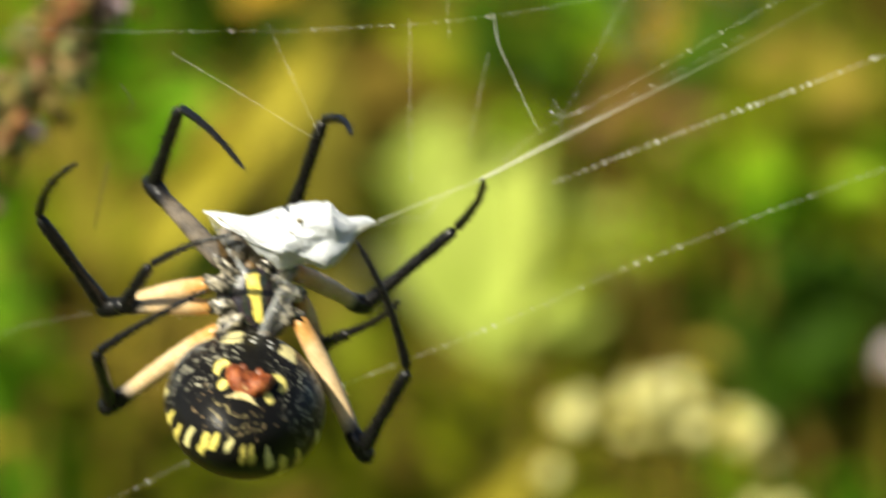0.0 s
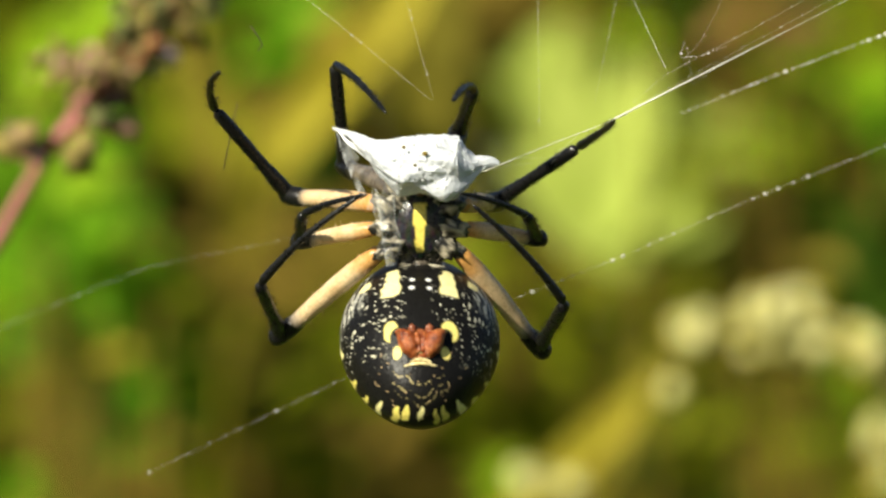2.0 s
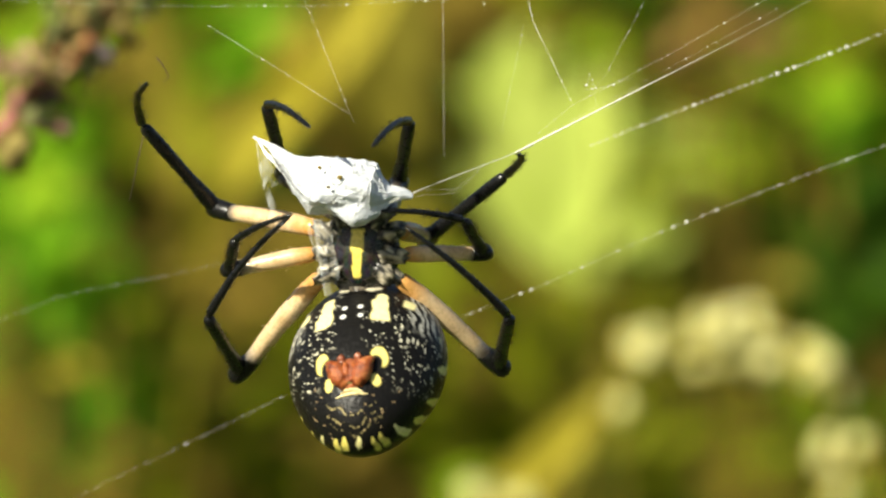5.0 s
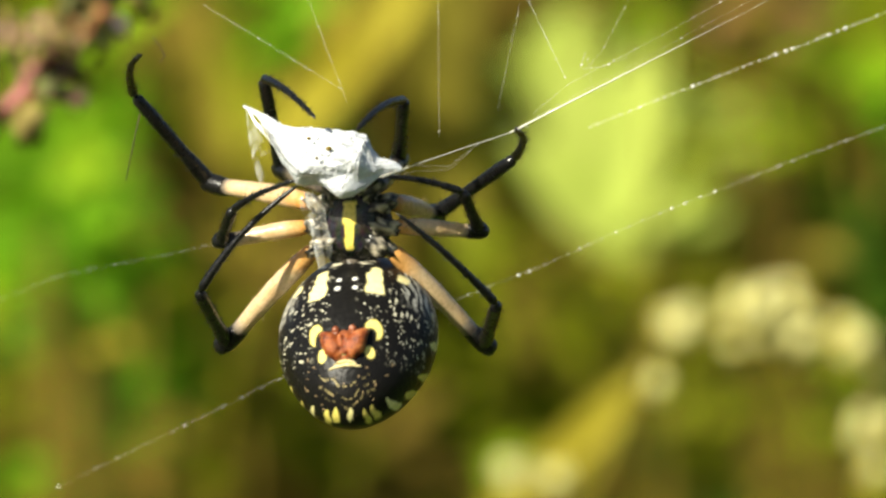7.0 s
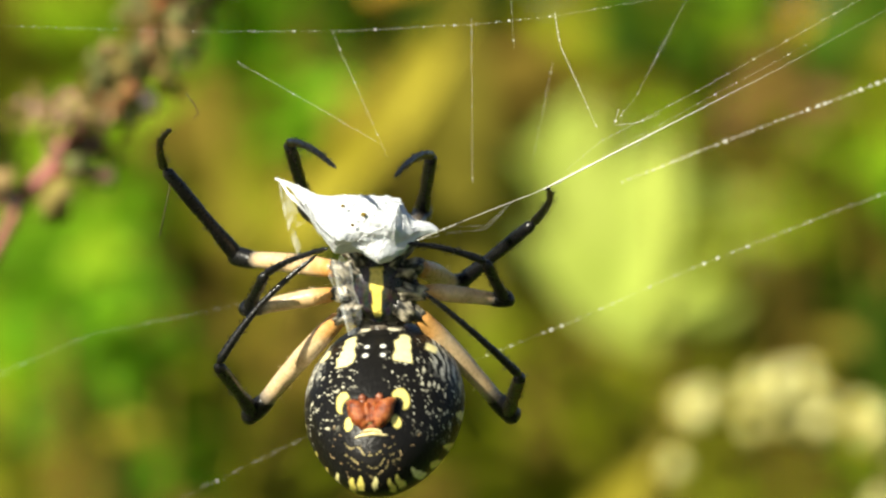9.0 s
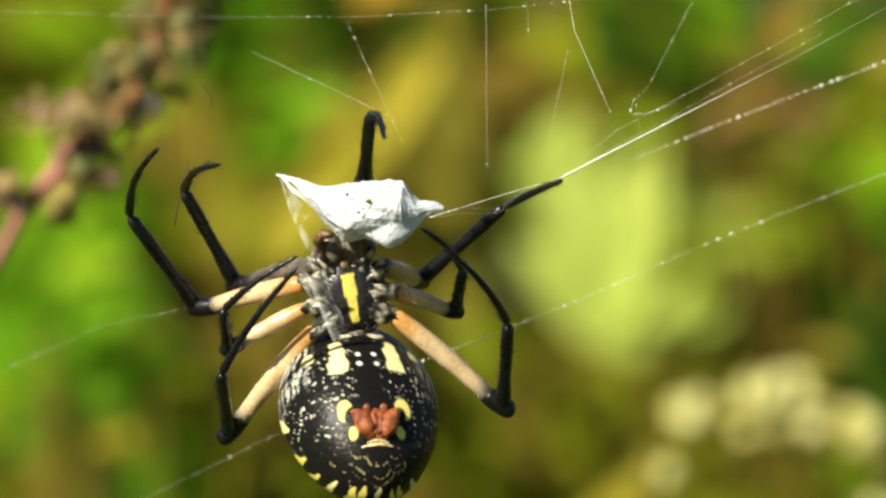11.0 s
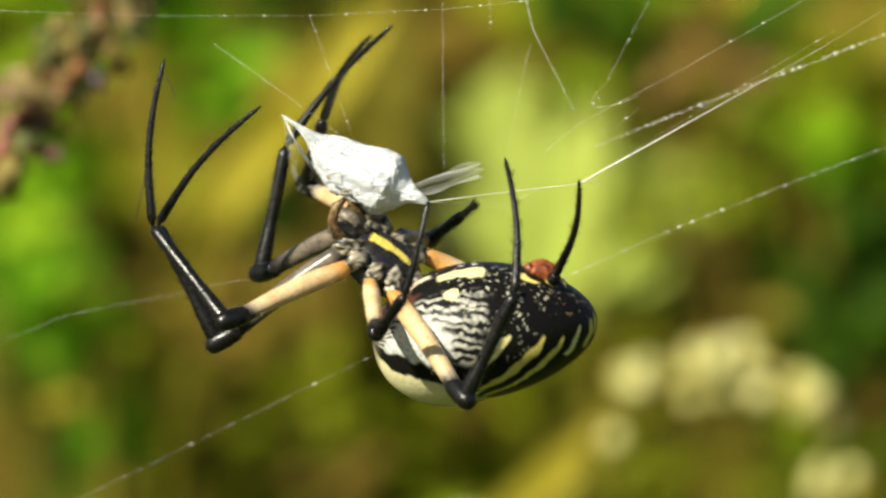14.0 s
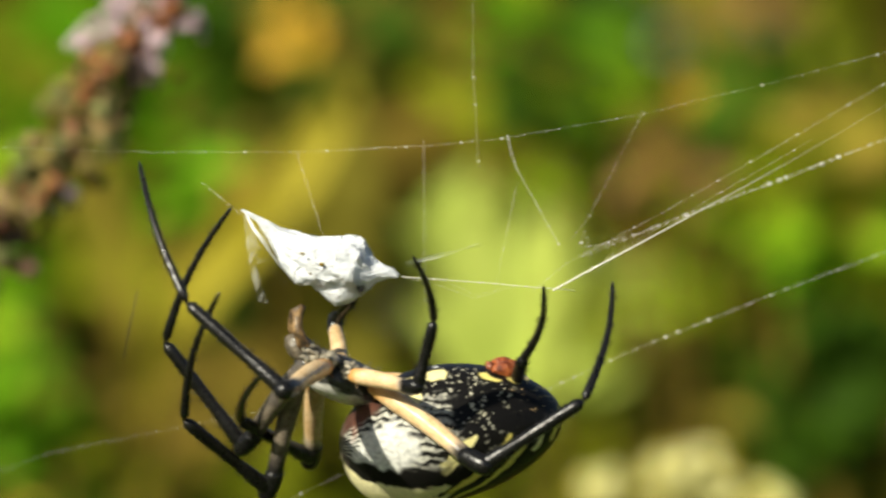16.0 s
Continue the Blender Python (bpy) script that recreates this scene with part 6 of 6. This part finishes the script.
    stance(15.5, "B", (-23.73, 3.31, -2.27), (-30.61, 3.31, 9.75), (-20.23, 2.86, 22.89))
    stance(15.5, "C", (-6.20, -11.09, 0.20), (-3.82, -15.83, 4.86), (-3.33, -18.06, 13.86))
    stance(15.5, "D", (8.17, -10.46, -0.19), (15.5, -13.12, 9.28), (16.0, -7.20, 22.79))
    stance(15.5, "E", (-15.25, 6.42, -5.52), (-25.74, 6.42, 3.56), (-28.18, 6.42, 20.28))
    stance(15.5, "F", (-14.40, 6.65, -4.10), (-20.87, -3.76, 1.57), (-24.06, -19.10, 7.03))
    stance(15.5, "G", (-2.66, 11.71, 7.00), (0.61, 5.89, 9.50), (2.71, -3.25, 10.79))
    stance(15.5, "H", (9.57, 3.35, 4.96), (10.08, -8.35, 7.67), (10.68, -22.23, 12.42))
    bundle(15.5, (-19.65, -1.12, 22.03), (-3.39, -1.12, 13.34))
    body(16, (-9.94, 0.00, 5.39), (-0.917, -0.100, 0.387), (0.389, -0.000, 0.921), (0.996, 0.010, 0.091), (-0.089, -0.155, 0.984))
    stance(16, "A", (-15.57, -17.63, 3.41), (-25.06, -14.24, 11.93), (-29.86, -6.60, 25.93))
    stance(16, "B", (-19.62, 8.32, -2.26), (-27.84, 7.09, 8.54), (-21.00, 0.16, 22.07))
    stance(16, "C", (-3.00, -10.46, 3.70), (-1.39, -12.30, 10.30), (-3.64, -19.11, 16.38))
    stance(16, "D", (3.04, -11.54, -3.75), (13.3, -12.79, 2.87), (16.6, -4.55, 14.74))
    stance(16, "E", (-17.06, 8.90, -6.64), (-25.79, 1.48, 0.61), (-22.18, -8.67, 13.23))
    stance(16, "F", (-12.75, 13.84, -3.45), (-20.17, 3.22, 0.61), (-17.64, -12.47, 5.62))
    stance(16, "G", (-10.76, 11.93, 10.58), (-8.85, 5.39, 12.77), (-8.15, -4.08, 13.47))
    stance(16, "H", (8.36, 3.92, 3.15), (9.00, -7.61, 6.47), (10.47, -20.35, 13.48))
    bundle(16, (-20.15, -1.12, 21.64), (-4.29, -1.12, 14.92))
    for row in ((0, -97, 82, -172), (12.5, -97, 84, -172), (13, -92, 110, -160), (13.5, -60, 120, -140), (14, 2, 106, -117), (14.5, 0, 120, -108), (15, -5, 103, -113), (15.5, -13, 61, -150), (16, -20, 46, -182)):
        foot(*row)
    band(0, (4.41, -2.65, 1.68), (-0.76, -1.87, -5.35))
    band(0.5, (1.4, -2.8, 3.9), (0.0, -2.1, -3.06))
    band(1, (-3.44, -2.74, 3.24), (-1.02, -2.1, -3.12))
    band(1.5, (-2.82, -2.61, 4.05), (-0.08, -2.24, -3.27))
    band(2, (-3.72, -2.4, 3.56), (-2.82, -2.4, -2.82))
    band(3, (-3.65, -2.5, 3.12), (-2.7, -2.44, -3.09))
    band(11, (-3.5, -2.5, 3.2), (-2.2, -2.44, -3.3))
    band(12, (-2.04, -2.74, 4.68), (-0.87, -2.43, -5.01))
    band(12.5, (-1.8, -2.9, 2.4), (-2.4, -2.6, -5.0))
    band(13, (7.22, -6.39, -6.39), (0.37, -4.21, 1.21))
    band(13.5, (8.68, -9.02, -5.53), (2.57, -5.29, -1.63))
    band(14, (6.78, -10.78, -3.05), (2.73, -6.42, 1.72))
    band(14.5, (4.41, -11.44, -5.46), (1.38, -6.3, -2.51))
    band(15, (3.77, -10.2, -7.87), (1.45, -6.46, -1.87))
    band(15.5, (4.12, -12.89, -6.71), (2.28, -8.9, -2.24))
    band(16, (-2.25, -16.91, -7.44), (-1.66, -12.26, -1.52))
    for row in ((0, -20, 40), (0.5, -17, 43), (1.5, -8, 34), (3, 2, 10), (5, 12, -18), (7, 15, -31), (9, 17, -16), (10.5, 18, -7), (12.5, 1, -2), (14, -4, -16), (16, -10, -37)):
        stem_sway(*row)
    for row in ((0, 4, 2), (3, 2, 4), (6, 1, 8), (8, 0, -5), (10.5, 0, -23), (12, -4, -14), (13.5, -11, -9), (15, -11, -12), (15.5, -24, -29), (16, -23, -13)):
        top_sway(*row)
    for row in ((0, -380, 20), (0.5, -403, 63), (1, -385, 44), (2, -410, 53), (3, -371, 57), (6, -400, 3), (8.4, -395, 20), (10.3, -372, -38), (11, -400, -25), (12, -400, -40), (12.5, -385, -60), (13, -370, -100), (13.5, -375, -95), (14, -395, 40), (16, -395, 65)):
        drawn(*row)
    for row in ((0, 0), (0.5, 14), (1, 22), (1.5, -4), (2, -18), (2.5, -8), (3, -17), (3.5, -3), (6, -18), (6.5, -15), (7, -9), (7.5, -3), (8, 2)):
        sway(*row)
    for row in ((10.5, -46), (11, -42), (11.5, -58), (12, -62), (12.5, -65), (13, -66), (13.5, -46), (14, -48), (14.5, -49), (15, -72), (15.5, -115), (16, -98)):
        sway(*row)
    for row in ((0, -5), (0.5, -55), (1, -60), (1.5, -25), (2, 0), (13, 5), (13.5, 45), (14, 65), (15, 65), (15.5, 45), (16, 25)):
        twist(*row)


def motions():
    tables()
    times = [i / 10 for i in range(161)]
    root, tail, prey_rows, strand_rows, link_rows, outer, hang_a, hang_b, band_rows, stem_rows, top_rows, stay_rows = [], [], [], [], [], [], [], [], [], [], [], []
    limbs = {k: ([], [], []) for k in legs}
    for t in times:
        b = glide(BODY, t)
        m = facing(b[3:6], b[6:9], mm(b[0:3]))
        inv = m.inverted()
        root.append((t, m))
        waist = m @ Vector((0, 0, -0.0046))
        tv, uv = Vector(b[9:12]).normalized(), Vector(b[12:15])
        uv = (uv - tv * uv.dot(tv)).normalized()
        centre = waist + tv * ((100 + 10 * max(0.0, tv.x)) * PX / 1000) - uv * (84 * PX / 1000)
        tail.append((t, inv @ facing(-tv, uv, centre)))
        for key, (fem, tib, met, la, lb, lc) in legs.items():
            q = glide(STANCE[key], t)
            hip = m @ Vector((HIPS[key][0] * PX / 1000, 0, HIPS[key][1] * PX / 1000))
            k0, a0, p0 = mm(q[0:3]), mm(q[3:6]), mm(q[6:9])
            knee = hip + (k0 - hip).normalized() * la
            ankle = knee + (a0 - k0).normalized() * lb
            tip = ankle + (p0 - a0).normalized() * lc
            out = ankle - m.translation + Vector((0, 0.002, 0))
            f = along_pose(hip, knee, out)
            fi = f.inverted()
            limbs[key][0].append((t, inv @ f))
            limbs[key][1].append((t, fi @ along_pose(knee, ankle, out)))
            limbs[key][2].append((t, fi @ along_pose(ankle, tip, out)))
        q = glide(BAND, t) / 1000
        wide, thin = Vector(q[0:3]), Vector(q[3:6])
        bx = (thin - wide).cross(Vector((0, 1, 0))).normalized() if abs((thin - wide).normalized().y) < 0.98 else Vector((1, 0, 0))
        band_rows.append((t, along_pose(wide, thin, -bx)))
        sx, sy = glide(STEM, t) * PX * (650 + NEAR) / 650 / 1000
        stem_rows.append((t, pose(sx, 0, -sy)))
        q = glide(BUNDLE, t)
        s, e = mm(q[0:3]), mm(q[3:6])
        x = (e - s).normalized()
        y = (Vector((0, 1, 0)) - x * x.y).normalized()
        prey_rows.append((t, frame_of(x, y, x.cross(y), (s + e) / 2) @ pose(0, 0, 0, float(glide(TWIST, t)[0]))))
        outer.append((t, pose(0, 0, -float(glide(SWAY, t)[0]) * PX / 1000)))
        ox, oy = glide(TOP, t)
        top_rows.append((t, pose(ox * PX / 1000, 0, -oy * PX / 1000)))
        top = rel(-83 + ox, -215 + oy, 4)
        x = (rel(0, 0) - top).normalized()
        y = (Vector((0, 1, 0)) - x * x.y).normalized()
        stay_rows.append((t, frame_of(x, y, x.cross(y), top)))
        fx, fy, far = glide(FOOT, t)
        ft = rel(fx, fy)
        x = (rel(400, far) - ft).normalized()
        y = (Vector((0, 1, 0)) - x * x.y).normalized()
        strand_rows.append((t, frame_of(x, y, x.cross(y), ft)))
        low = rel(*glide(DRAWN, t), 4)
        for rows, top in ((hang_a, rel(-475, -192, 8)), (hang_b, rel(-642, -140, 9))):
            x = (low - top).normalized()
            y = (Vector((0, 1, 0)) - x * x.y).normalized()
            rows.append((t, frame_of(x, y, x.cross(y), top)))
        x = (e - ft).normalized()
        y = (Vector((0, 1, 0)) - x * x.y).normalized()
        link_rows.append((t, frame_of(x, y, x.cross(y), ft)))
    walk(spider, root)
    walk(abdomen, tail)
    for key, rows in limbs.items():
        for ob, r in zip(legs[key][:3], rows):
            walk(ob, r)
    walk(silk_band, band_rows)
    walk(spike, stem_rows)
    walk(wrapped_prey, prey_rows)
    walk(strand, strand_rows)
    walk(link, link_rows)
    for ob in (top_line, hanging, slant):
        walk(ob, top_rows)
    walk(stay, stay_rows)
    walk(drawn_a, hang_a)
    walk(drawn_b, hang_b)
    walk(outer_a, outer)
    walk(outer_b, outer)
    walk(outer_c, outer)


motions()
